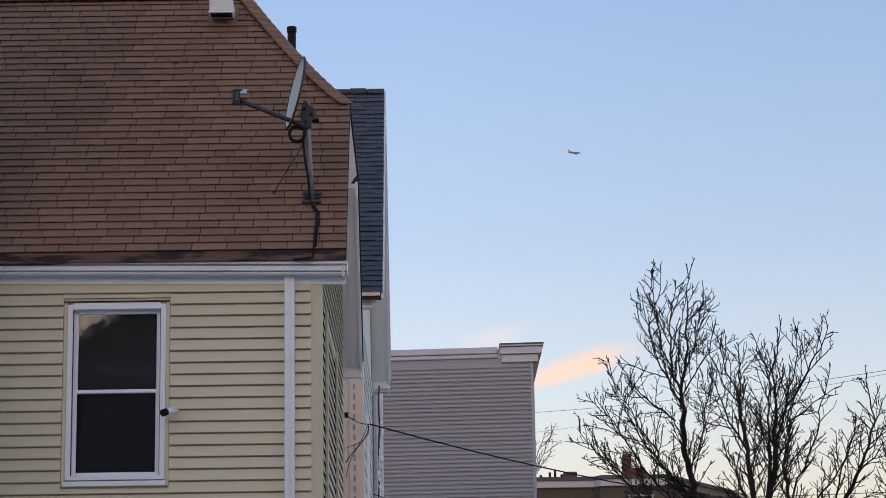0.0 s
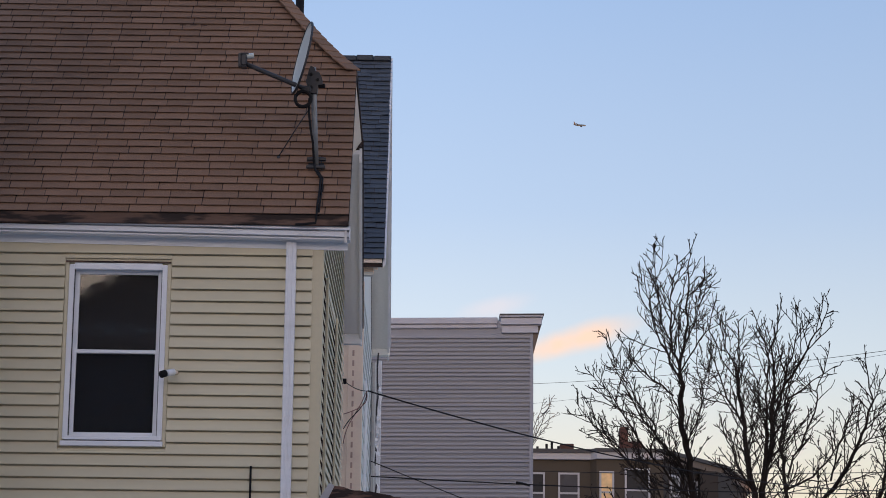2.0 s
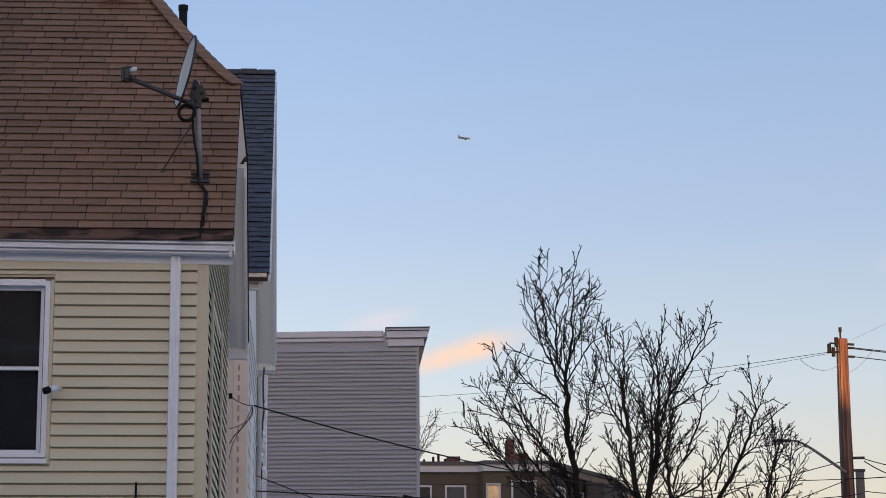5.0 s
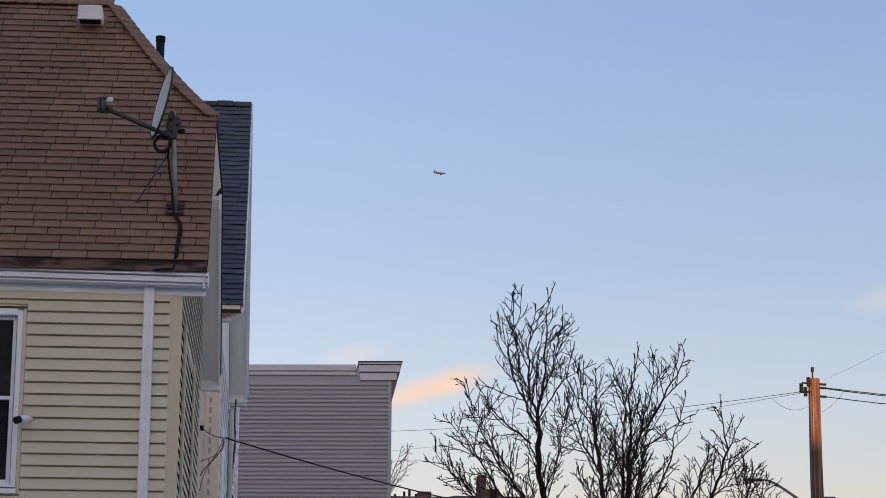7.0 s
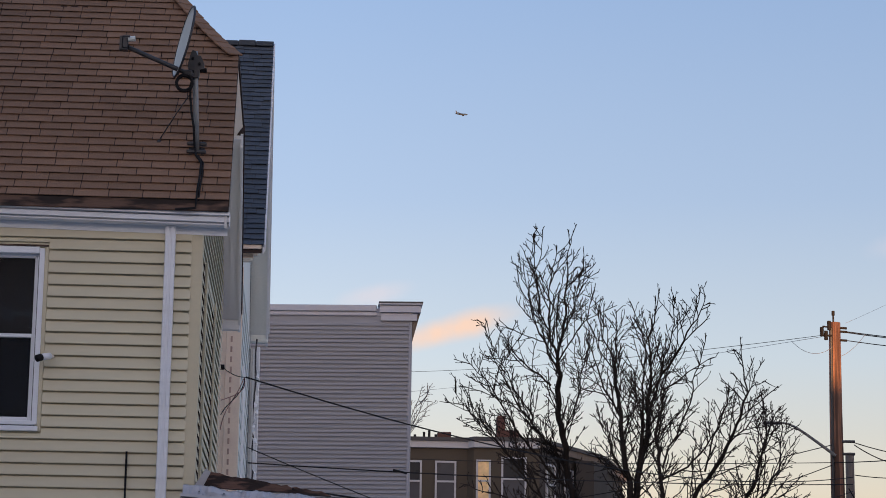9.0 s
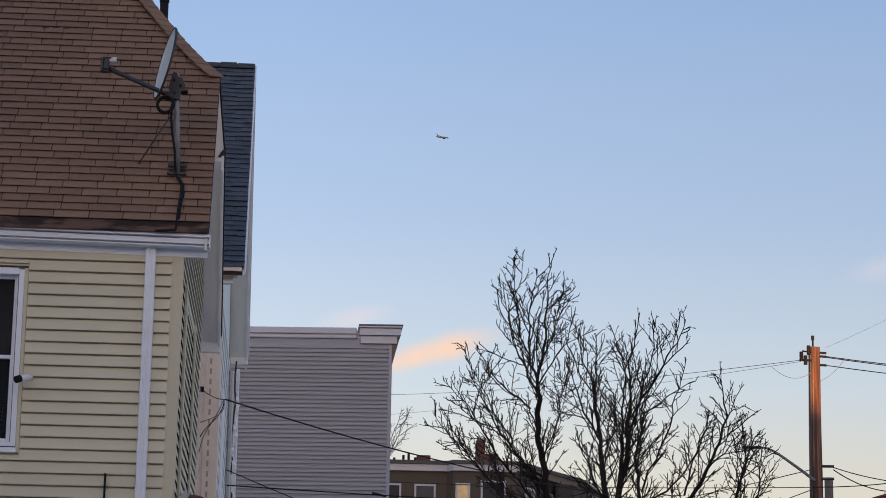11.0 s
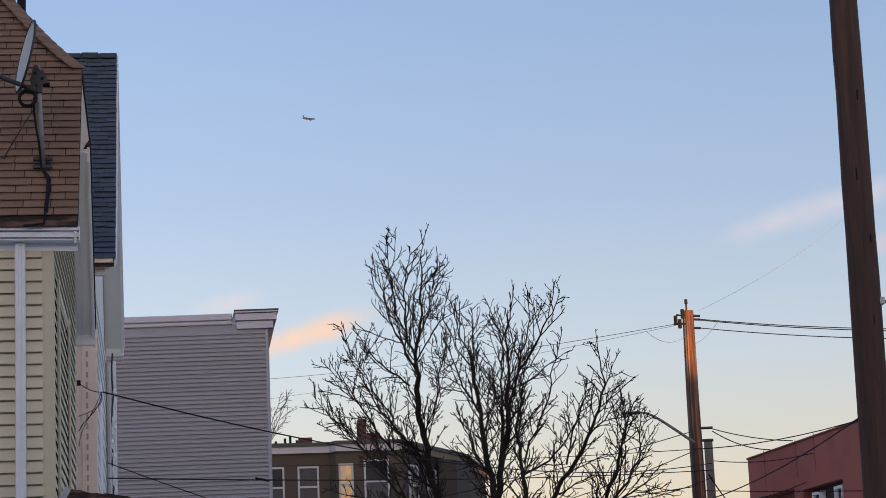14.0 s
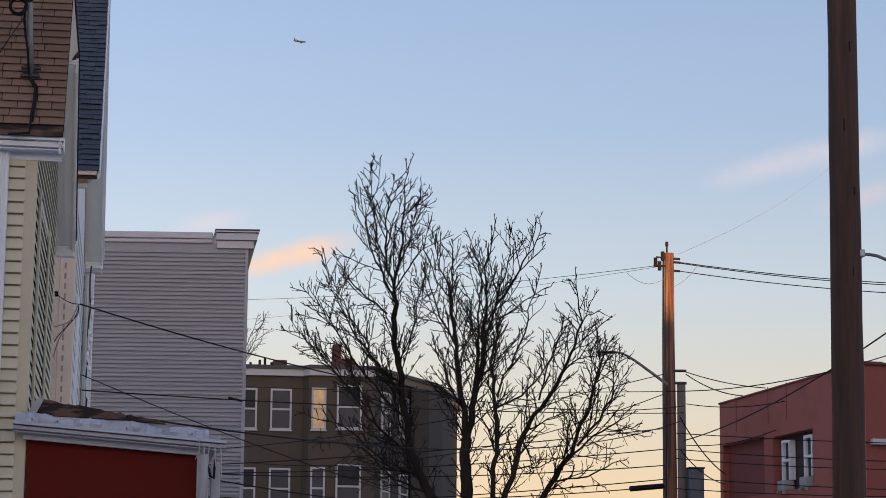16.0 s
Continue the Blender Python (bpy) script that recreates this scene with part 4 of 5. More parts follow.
for u in (3.72, 4.98):
    wnd = part("window", rbox(u, u + 0.05, -0.2, -0.06, 4.85, 5.70), M_VINYL, rb)
    for a in ((u + 0.40, u + 0.45, 4.85, 5.70), (u + 0.05, u + 0.40, 5.64, 5.70), (u + 0.05, u + 0.40, 5.24, 5.29)):
        part("window_frame", rbox(a[0], a[1], -0.2, -0.06, a[2], a[3]), M_VINYL, wnd)
    part("pane", rbox(u + 0.05, u + 0.40, -0.16, -0.14, 4.85, 5.64), M_PANE, wnd)
    ac = thing("air_conditioner", RM @ Vector((u + 0.22, 0, 4.64)), "white window air conditioner with metal brackets", "air conditioner", "air conditioners in the brick building")
    part("body", rbox(u + 0.06, u + 0.40, -0.19, 0.07, 4.63, 4.84, 0.015), M_SHEDWHITE, ac)
    for k in range(4):
        part("louver", rbox(u + 0.09, u + 0.37, 0.071, 0.078, 4.66 + 0.045 * k, 4.68 + 0.045 * k), M_STEEL, ac)
    for q in (u + 0.04, u + 0.36):
        part("bracket", rbox(q, q + 0.04, 0.002, 0.08, 4.56, 4.63), M_STEEL, ac)
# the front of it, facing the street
# street front in a darker red than the side wall
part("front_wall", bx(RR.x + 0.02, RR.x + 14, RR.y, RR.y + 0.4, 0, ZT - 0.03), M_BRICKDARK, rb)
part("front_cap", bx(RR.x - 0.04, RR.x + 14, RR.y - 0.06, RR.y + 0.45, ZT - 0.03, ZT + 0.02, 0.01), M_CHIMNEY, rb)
part("sign_band", bx(RR.x + 0.1, RR.x + 10, RR.y - 0.14, RR.y - 0.002, 5.25, 5.36, 0.01), M_GREYTRIM, rb)

# ---- poles ----
pole = thing("utility_pole", (11.7, 48, 0), "weathered brown wooden utility pole with insulators and a street lamp", "utility pole")
part("shaft", rod([(11.715, 48, 0), (11.71, 48, 3), (11.70, 48, 6), (11.69, 48, 8), (11.70, 48, 9.93)], 0.175, 20, 0.125), M_WOODPOLE, pole, smooth=True)
part("ground_strap", rod([(11.565, 47.90, 2.0), (11.58, 47.89, 6.5), (11.60, 47.90, 9.8)], 0.03, 6), M_DARKSTEEL, pole)
part("top_pin", rod([(11.66, 47.95, 9.8), (11.66, 47.95, 10.17)], 0.02, 8), M_BLACK, pole)
part("top_insulator", rod([(11.66, 47.95, 10.08), (11.66, 47.95, 10.18)], 0.035, 8), M_BLACK, pole)
for x0, z0 in ((11.47, 9.62), (11.38, 9.70), (11.54, 9.84)):
    part("insulator", rod([(x0, 47.85, z0 - 0.10), (x0, 47.85, z0 - 0.03), (x0, 47.85, z0), (x0, 47.85, z0 + 0.1)], 0.042, 8), M_BLACK, pole)
part("insulator_arm", rod([(11.34, 47.86, 9.62), (11.6, 47.88, 9.62)], 0.025, 6), M_BLACK, pole)
part("insulator_arm", rod([(11.40, 47.86, 9.82), (11.6, 47.88, 9.80)], 0.018, 6), M_BLACK, pole)
for z0 in (9.80, 9.72, 9.53):
    part("insulator", rod([(11.80, 47.9, z0), (11.94, 47.88, z0 - 0.01)], 0.026, 8), M_BLACK, pole)
for dz in (7.05, 7.32):
    part("clamp", rod([(11.74, 47.92, dz), (12.06, 47.88, dz)], 0.03, 8), M_DARKSTEEL, pole)
arm = part("lamp_arm", rod([(11.62, 47.82, 7.0), (11.25, 47.8, 7.26), (10.968, 47.8, 7.456), (10.80, 47.8, 7.565), (10.698, 47.8, 7.62), (10.58, 47.8, 7.665), (10.43, 47.8, 7.686)], 0.034, 8, 0.022), M_LAMPARM, pole, "grey street lamp arm")
bm = bmesh.new()
box(bm, 10.04, 10.45, 47.70, 47.90, 7.645, 7.70, 0.02)
part("lamp_head", bm, M_DARKSTEEL, arm)
p2 = thing("utility_pole", (12.0, 49, 0), "short grey weathered wooden pole standing beside a taller one", "utility pole")
part("shaft", rod([(12.22, 49, 0), (12.22, 49, 7.2)], 0.105, 14, 0.095), M_GREYWOOD_SHADE, p2, smooth=True)
tb = part("equipment_box", bx(12.33, 12.66, 48.75, 49.1, 4.3, 5.26, 0.02), mat("blue_grey_enamel", (0.12, 0.145, 0.18), 0.5, vary=0.15), p2, "blue-grey metal box")
part("lid", bx(12.31, 12.68, 48.73, 49.12, 5.26, 5.295, 0.008), M_DARKSTEEL, tb)
npole = thing("utility_pole", (6.9, 21, 0), "tall dark brown wooden utility pole with drying cracks", "utility pole")
V, F = [], []
NP = 26
pts = [Vector((6.868 + 0.06 * i / NP + 0.002 * math.sin(i * 1.7), 21, 12.0 * i / NP)) for i in range(NP + 1)]
tube_data(pts, [0.172 - 0.048 * i / NP + 0.002 * math.sin(i * 2.3) for i in range(NP + 1)], 28, V, F)
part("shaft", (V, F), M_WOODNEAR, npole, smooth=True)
for x, z, h in ((6.93, 7.35, 0.05), (6.86, 6.55, 0.06), (6.92, 5.1, 0.05), (6.88, 4.3, 0.07), (6.95, 5.9, 0.04)):
    part("knot", bx(x - 0.007, x + 0.007, 20.85, 20.872, z - h, z + h, 0.003), M_BLACK, npole)
part("rung", rod([(7.02, 20.95, 5.29), (7.12, 20.95, 5.29), (7.19, 20.93, 5.275), (7.27, 20.93, 5.245), (7.42, 20.9, 5.15)], 0.016, 8), M_LAMPARM, npole, "steel bracket arm")
part("rung_collar", bx(6.99, 7.06, 20.9, 21.0, 5.26, 5.33, 0.006), M_STEEL, npole)


# ---- wires ----
def wire(a, b, sag, r=0.012, material=None, label="black overhead cable hanging between poles and houses"):
    w = part("overhead_wire", rod(sagging(a, b, sag), r, 5), material or M_WIRE)
    return tagged(w, label, "cable", "overhead wires")


wire((-0.79, 24.40, 5.17), (-0.555, 25.2, 5.185), 0.03, 0.005)
wire((-0.555, 25.2, 5.185), (12.0, 47.9, 6.55), 0.488, 0.0095)
wire((-0.65, 32.0, 5.15), (12.0, 47.9, 3.25), 0.4, 0.0075)
wire((0.0, 19.33, 3.40), (12.0, 47.9, 6.25), 0.45, 0.009)
wire((-0.62, 31.0, 4.83), (12.0, 47.9, 6.4), 0.1, 0.0095)
tagged(part("cable_clamp", rod([(1.50, 33.82, 5.06), (1.60, 33.95, 5.055), (1.70, 34.08, 5.042)], 0.018, 8), M_BLACK), "black clamp on an overhead cable", "cable clamp")
wire((-0.66, 31.0, 4.0), (12.0, 47.9, 4.55), 0.5, 0.010)
wire((11.38, 47.86, 9.62), (2.4, 80.0, 13.25), 0.2, 0.0065)
wire((11.38, 47.86, 9.59), (2.4, 80.0, 12.43), 0.15, 0.005, M_GREYWIRE)
for z0, z1 in ((9.72, 8.15), (9.70, 8.05), (9.524, 7.92)):
    wire((11.9, 47.88, z0), (23.0, 36.0, z1), 0.5, 0.0105)
wire((12.05, 47.9, 7.3), (13.61, 47.1, 6.90), 0.06, 0.011)
wire((12.05, 47.9, 7.25), (13.50, 48.55, 6.88), 0.10, 0.012)
wire((11.6, 47.86, 6.86), (17.5, 29.0, 9.32), 1.1, 0.011)
wire((11.6, 47.9, 6.86), (2.4, 75.0, 9.7), 0.1, 0.009)
wire((11.6, 47.9, 7.25), (-4.0, 58.5, 6.0), 0.6, 0.010)
for z0, z1, s in ((5.95, 4.35, 0.15), (5.6, 4.15, 0.2), (5.4, 4.2, 0.25), (5.0, 3.75, 0.2), (4.75, 3.8, 0.2)):
    wire((11.8, 47.82, z0), (17.5, 29.0, z1), s, 0.010)
for z0, z1, s in ((6.05, 5.3, 0.2), (5.6, 5.3, 0.25), (5.25, 5.6, 0.35), (4.95, 4.4, 0.2), (4.8, 5.1, 0.4)):
    wire((11.55, 47.85, z0), (-3.0, 54.0, z1), s, 0.012)
wire((12.0, 47.9, 5.8), (9.6, 25.0, 5.75), 0.25, 0.012)
wire((12.05, 47.9, 6.6), (13.70, 45.85, 6.5), 0.10, 0.010)
wire((12.05, 47.9, 5.7), (13.66, 46.4, 5.95), 0.12, 0.010)
wire((11.55, 47.9, 6.8), (2.99, 58.1, 5.9), 0.6, 0.010)
wire((11.9, 47.85, 6.3), (13.5, 49.9, 5.2), 0.15, 0.014)
wire((11.9, 47.85, 5.6), (13.5, 49.9, 5.0), 0.15, 0.012)
wire((10.75, 47.95, 9.47), (11.6, 47.85, 9.36), 0.19, 0.005, M_GREYWIRE)
wire((12.24, 47.5, 9.60), (11.78, 47.88, 9.17), 0.07, 0.005, M_GREYWIRE)
wire((11.9, 47.9, 9.9), (31.0, 95.0, 22.6), 0.3, 0.0035, M_PALETWIG)
tagged(part("splice_sleeve", rod([(10.75, 47.7, 4.72), (11.5, 47.8, 4.80)], 0.06, 8), M_BLACK), "black splice sleeve on an overhead cable", "cable splice")
# loose loop of service cable at the house corner
M_BROWNCABLE = mat("brown_cable", (0.22, 0.10, 0.075), 0.7)
for k in range(3):
    pts = []
    for i in range(15):
        f = i / 14
        pts.append((-0.57 - 0.23 * f ** (1.5 - 0.3 * k) + 0.02 * math.sin(math.pi * f * 2), 25.18 - 0.74 * f, 5.18 - (0.36 + 0.16 * k) * f ** (0.75 + 0.25 * k) - 0.03 * math.sin(math.pi * f)))
    tagged(part("service_cable", rod(pts, 0.0055, 5), (M_BROWNCABLE, M_WIRE, M_BROWNCABLE)[k]), "thin service cable looped at the house corner", "cable")
tagged(part("cable_hook", rod([(-0.82, 24.37, 5.17), (-0.775, 24.37, 5.17)], 0.030, 10), M_BLACK), "black cable anchor on the wall", "hook")

# ---- lean-to with the red wall ----
shed = thing("lean_to", (0, 19.5, 0), "low lean-to with oxblood wall, crumpled white flashing and gutter", "shed")
LS = -0.074


def sloped(bm, x0, x1, y0, y1, zl, h, bev=0.0):
    """A board that falls along x with the lean-to's roof; zl: its lower edge at x = -0.94."""
    vs = [bm.verts.new((x, y, zl + LS * (x + 0.94) + dz)) for x in (x0, x1) for y in (y0, y1) for dz in (0, h)]
    for q in ((0, 1, 3, 2), (4, 6, 7, 5), (0, 4, 5, 1), (2, 3, 7, 6), (0, 2, 6, 4), (1, 5, 7, 3)):
        bm.faces.new([vs[k] for k in q])
    return bm


part("wall", bx(HW + 0.03, 0.60, 19.36, 19.48, 0, 3.22), M_REDWALL, shed, "oxblood painted front wall")
part("end_wall", bx(0.48, 0.60, 19.48, 24.0, 0, 3.05), M_REDWALL, shed)
part("corner_post", bx(0.60, 0.70, 19.30, 19.42, 0, 3.08, 0.008), M_SHEDWHITE, shed)
part("end_post", bx(0.72, 0.80, 19.34, 19.42, 0, 3.02, 0.006), M_SHEDWHITE, shed)
part("frieze", sloped(bmesh.new(), HW + 0.0, 0.64, 19.30, 19.37, 3.195, 0.05), M_SHEDWHITE, shed)
lg = [(0, 0.08, 0.0), (0, -0.018, 0.0), (0, -0.028, 0.005), (0, -0.028, 0.012), (0, -0.008, 0.014), (0, -0.008, 0.021), (0, -0.050, 0.024), (0, -0.052, 0.052), (0, -0.016, 0.055), (0, -0.016, 0.061), (0, -0.072, 0.064), (0, -0.060, 0.09), (0, -0.048, 0.09), (0, -0.045, 0.075), (0, 0.08, 0.075)]
part("gutter", prism(bmesh.new(), lg, (-0.945, 19.27, 3.245), (0.84, 19.27, 3.245 + LS * 1.785)), M_SHEDWHITE, shed, "white aluminium gutter")
# crumpled flashing strip: a rippled sheet with a thickness
V, F = [], []
NX = 60
rr = random.Random(9)
for i in range(NX + 1):
    x = -0.93 + 1.62 * i / NX
    zb = 3.325 + LS * (x + 0.94)
    w = 0.024 * math.sin(i * 0.47) + 0.014 * math.sin(i * 1.13 + 1) + rr.uniform(-0.016, 0.016)
    top = 0.082 + 0.018 * math.sin(i * 0.31) * math.sin(i * 0.11) + rr.uniform(-0.006, 0.006)
    V += [(x, 19.245 + w * 0.3, zb), (x, 19.262 + w, zb + top * 0.5), (x, 19.285 + w * 0.6, zb + top), (x, 19.34, zb + top + 0.012)]
for i in range(NX):
    for k in range(3):
        a = 4 * i + k
        F.append((a, a + 4, a + 5, a + 1))
fl = part("flashing", (V, F), M_SNOW, shed, "crumpled white flashing")
sol = fl.modifiers.new("thickness", "SOLIDIFY")
sol.thickness = 0.004
for x in (-0.79, -0.58, 0.0, 0.31, 0.55):
    part("nail_head", rod([(x, 19.225, 3.365 + LS * (x + 0.94)), (x, 19.27, 3.365 + LS * (x + 0.94))], 0.006, 6), M_LAMPARM, shed)
# rotten rake board and the roof behind it
bm = bmesh.new()
rag = random.Random(12)
vs = [(-0.80, 3.40), (-0.74, 3.54)]
for k in range(24):
    x = -0.70 + 0.043 * k
    vs.append((x, 3.532 - 0.160 * (x + 0.70) + rag.uniform(-0.012, 0.008)))
vs += [(0.33, 3.345), (0.15, 3.352), (0.0, 3.37)]
prism(bm, [(x, 0, zq) for x, zq in vs], (0, 19.34, 0), (0, 19.42, 0))
part("rake_board", bm, mat("rotten_dark_rake_board", (0.115, 0.062, 0.046), 0.9, vary=0.5, grain=26, big=3.5, bump=0.6, dirt=(0.02, 0.012, 0.010), dirt_amount=0.95, stretch=(0.45, 1, 2.2), dirt_from=0.44, dirt_to=0.54), shed, "rotten brown roof edge")
part("bent_flashing", prism(bmesh.new(), [(-0.84, 0, 3.40), (-0.745, 0, 3.555), (-0.70, 0, 3.53), (-0.765, 0, 3.40)], (0, 19.325, 0), (0, 19.338, 0)), M_SHEDWHITE, shed)
# unseen top kept pale as a reflector for the soffits above
part("roof", sloped(bmesh.new(), HW + 0.02, 0.80, 19.42, 24.0, 3.335, 0.05), M_SNOW, shed, "sheet roof, its unseen top pale to bounce light")
# torn strips and a small downspout at the end
for k in range(5):
    x = 0.61 + 0.045 * k
    z1 = 3.18 + LS * 0.0 + rr.uniform(-0.04, 0.03)
    part("hanging_strip", rod([(x, 19.20, z1), (x + rr.uniform(-0.02, 0.02), 19.21, z1 - 0.1), (x + rr.uniform(-0.03, 0.03), 19.22, z1 - rr.uniform(0.15, 0.5))], 0.007, 5, 0.003), M_SHEDWHITE, shed)
part("downspout", rod([(0.66, 19.22, 3.08), (0.665, 19.22, 2.9), (0.645, 19.26, 2.7), (0.64, 19.27, 0)], 0.03, 8), M_SHEDWHITE, shed)
part("hook", rod([(0.69, 19.24, 3.0), (0.71, 19.22, 2.9), (0.74, 19.22, 2.88), (0.75, 19.23, 3.05)], 0.012, 6), M_BLACK, shed)

# ---- white neighbour at the far end of the cream house ----
nb = thing("house", (-6, 18, 0), "white-painted corner of a neighbouring house", "house")
part("wall", bx(-9.5, -3.86, 18.0, 19.05, 0, 10.5), M_WHITE, nb)
part("corner_board", bx(-3.90, -3.795, 17.97, 19.07, 0, 10.5, 0.01), M_WHITE, nb)

# ---- airliner ----
AP = Vector((0.0727, 1.0, 0.266)) * 2600 + Vector((0, 0, 1.6))
pl = thing("airliner", AP, "distant airliner flying in the evening sky", "airplane")
PM = Matrix.Translation(AP) @ Matrix.Rotation(radians(-25), 4, "Z") @ Matrix.Rotation(radians(8), 4, "Y") @ Matrix.Scale(1.05, 4)


def pl_part(name, data, material):
    V, F = data
    part(name, ([tuple(PM @ Vector(v)) for v in V], F), material, pl)


V, F = [], []
tube_data([(-8, 0, 0), (-6.5, 0, 0.1), (-4, 0, 0), (4, 0, 0), (6, 0, -0.1), (7.2, 0, -0.3)], [0.15, 0.55, 0.95, 0.95, 0.75, 0.1], 10, V, F)
pl_part("fuselage", (V, F), M_PLANE)
for s in (-1, 1):
    pl_part("wing", ([(1.5, 0, -0.4), (-1.2, 0, -0.4), (-3.2, 8 * s, 0.3), (-2.2, 8 * s, 0.3), (1.5, 0, -0.15), (-1.2, 0, -0.15), (-3.2, 8 * s, 0.4), (-2.2, 8 * s, 0.4)], [(0, 1, 2, 3), (7, 6, 5, 4), (0, 3, 7, 4), (1, 5, 6, 2), (2, 6, 7, 3)]), M_DARKSTEEL)
    pl_part("engine", rod([(1.4, 2.6 * s, -0.9), (-0.6, 2.6 * s, -0.9)], 0.5, 8), M_DARKSTEEL)
    pl_part("tailplane", ([(-6, 0, 0.3), (-7.6, 0, 0.3), (-8.4, 2.8 * s, 0.6), (-7.7, 2.8 * s, 0.6), (-6, 0, 0.45), (-7.6, 0, 0.45), (-8.4, 2.8 * s, 0.7), (-7.7, 2.8 * s, 0.7)], [(0, 1, 2, 3), (7, 6, 5, 4), (0, 3, 7, 4), (1, 5, 6, 2), (2, 6, 7, 3)]), M_DARKSTEEL)
pl_part("tail_fin", ([(-5.4, -0.1, 0.6), (-7.4, -0.1, 0.6), (-8.6, -0.05, 4.0), (-7.7, -0.05, 4.0), (-5.4, 0.1, 0.6), (-7.4, 0.1, 0.6), (-8.6, 0.05, 4.0), (-7.7, 0.05, 4.0)], [(0, 1, 2, 3), (7, 6, 5, 4), (0, 3, 7, 4), (1, 5, 6, 2), (2, 6, 7, 3)]), M_DARKSTEEL)

# ---- houses across the street, unseen behind the camera, added to block the sun ----
for x0, x1, h in ((-60, -26, 14.2), (-26, -10.5, 13.0), (7.85, 28, 14.5), (28, 60, 14.2)):
    hh = thing("house", ((x0 + x1) / 2, -30, 0), "unseen plain house added to block the low sun", "house", "houses across the street")
    part("wall", bx(x0, x1, -36, -24, 0, h - 0.6), M_GENERIC, hh)
    b = bmesh.new()
    prism(b, [(0, 0, h - 0.6), (x1 - x0, 0, h - 0.6), (x1 - x0, 0, h), (0, 0, h)], (x0, -36.3, 0), (x0, -23.7, 0))
    part("roof", b, M_GENROOF, hh)
# the gabled one shows in the window of the cream house
gh = thing("house", (-1.8, -30, 0), "brown clapboard house with a front gable across the street", "house", "houses across the street")
part("wall", prism(bmesh.new(), [(-9.9, 0, 0), (6.3, 0, 0), (6.3, 0, 12.75), (-1.8, 0, 17.55), (-9.9, 0, 12.75)], (0, -36, 0), (0, -24, 0)), M_GENERIC, gh)
part("clapboards", laps_joined(bmesh.new(), (6.3, -24), (-9.9, -24), (0, 1), 8.0, 12.5, 0.22, 0.03), M_GENERIC, gh)
for k in (-1, 1):
    part("roof_slope", prism(bmesh.new(), [(-1.8, 0, 17.80), (-1.8, 0, 17.57), (-1.8 + k * 8.36, 0, 12.55), (-1.8 + k * 8.36, 0, 12.77)], (0, -36.3, 0), (0, -23.6, 0)), M_GENROOF, gh)
part("frieze_board", bx(-9.95, 6.35, -24.0, -23.93, 12.1, 12.3), M_GREYTRIM, gh)
# added filler: sun passing above it reaches only the far pole's top
gar = thing("annex", (7.2, -30, 0), "unseen filler block added below the sun gap", "annex")
part("wall", bx(6.57, 7.83, -34, -25, 0, 9.2), M_GENERIC, gar)
part("roof", bx(6.57, 7.83, -34.2, -24.8, 9.2, 9.5), M_GENROOF, gar)


# ---- trees ----
def shoot(wood, twigs, p, d, length, r, level, rnd):
    """A crooked shoot that turns upwards, with side shoots down to short spurs."""
    step = (0.11, 0.075, 0.04)[level - 1]
    n = max(2, int(length / step))
    kink = (0.24, 0.33, 0.36)[level - 1]
    end = (0.0076, 0.0066, 0.007)[level - 1]
    pts, dirs = [p.copy()], []
    q, dd, turn = p.copy(), d.normalized(), 1
    side = dd.cross(Vector((rnd.gauss(0, 1), rnd.gauss(0, 1), rnd.gauss(0, 1)))).normalized()
    for i in range(n):
        turn = -turn
        dd = (dd + side * turn * kink * rnd.uniform(0.2, 1.0) + Vector((rnd.gauss(0, 0.11), rnd.gauss(0, 0.11), 0.06 + rnd.gauss(0, 0.09)))).normalized()
        q = q + dd * (length / n)
        pts.append(q.copy())
        dirs.append(dd.copy())
    rad = [(r + (end - r) * i / n) * rnd.uniform(0.82, 1.22) for i in range(n + 1)]
    if level == 3:
        rad[-1] = rnd.uniform(0.008, 0.0125)
    acc = wood if level == 1 else twigs
    tube_data(pts, rad, 4 if level == 1 else 3, acc[0], acc[1], cap=level == 3)
    if level == 3:
        return
    gap = (0.14, 0.125)[level - 1]
    for k in range(int(length / gap)):
        f = 0.15 + 0.85 * (k + rnd.random()) / max(1, int(length / gap))
        j = min(int(f * n), n - 1)
        a = pts[j].lerp(pts[j + 1], f * n - j)
        dj = dirs[j]
        perp = dj.cross(Vector((rnd.gauss(0, 1), rnd.gauss(0, 1), rnd.gauss(0, 1)))).normalized()
        nd = dj * rnd.uniform(0.55, 0.9) + perp * rnd.uniform(0.55, 0.9) + Vector((0, 0, 0.12))
        if level == 1:
            ln = (0.42 * length * (1 - f) + 0.11) * rnd.uniform(0.5, 1.3)
        else:
            ln = rnd.uniform(0.025, 0.08)
        shoot(wood, twigs, a, nd, ln, max(0.0072, min(0.0092, rad[j] * 0.75)), level + 1, rnd)


def limb(x0, z0, x1, z1, r0, r1, bow=0.0):
    """A limb of the plan from (x0, z0) to (x1, z1) with its two radii, bent sideways by bow."""
    return x0, z0, x1, z1, r0, r1, bow


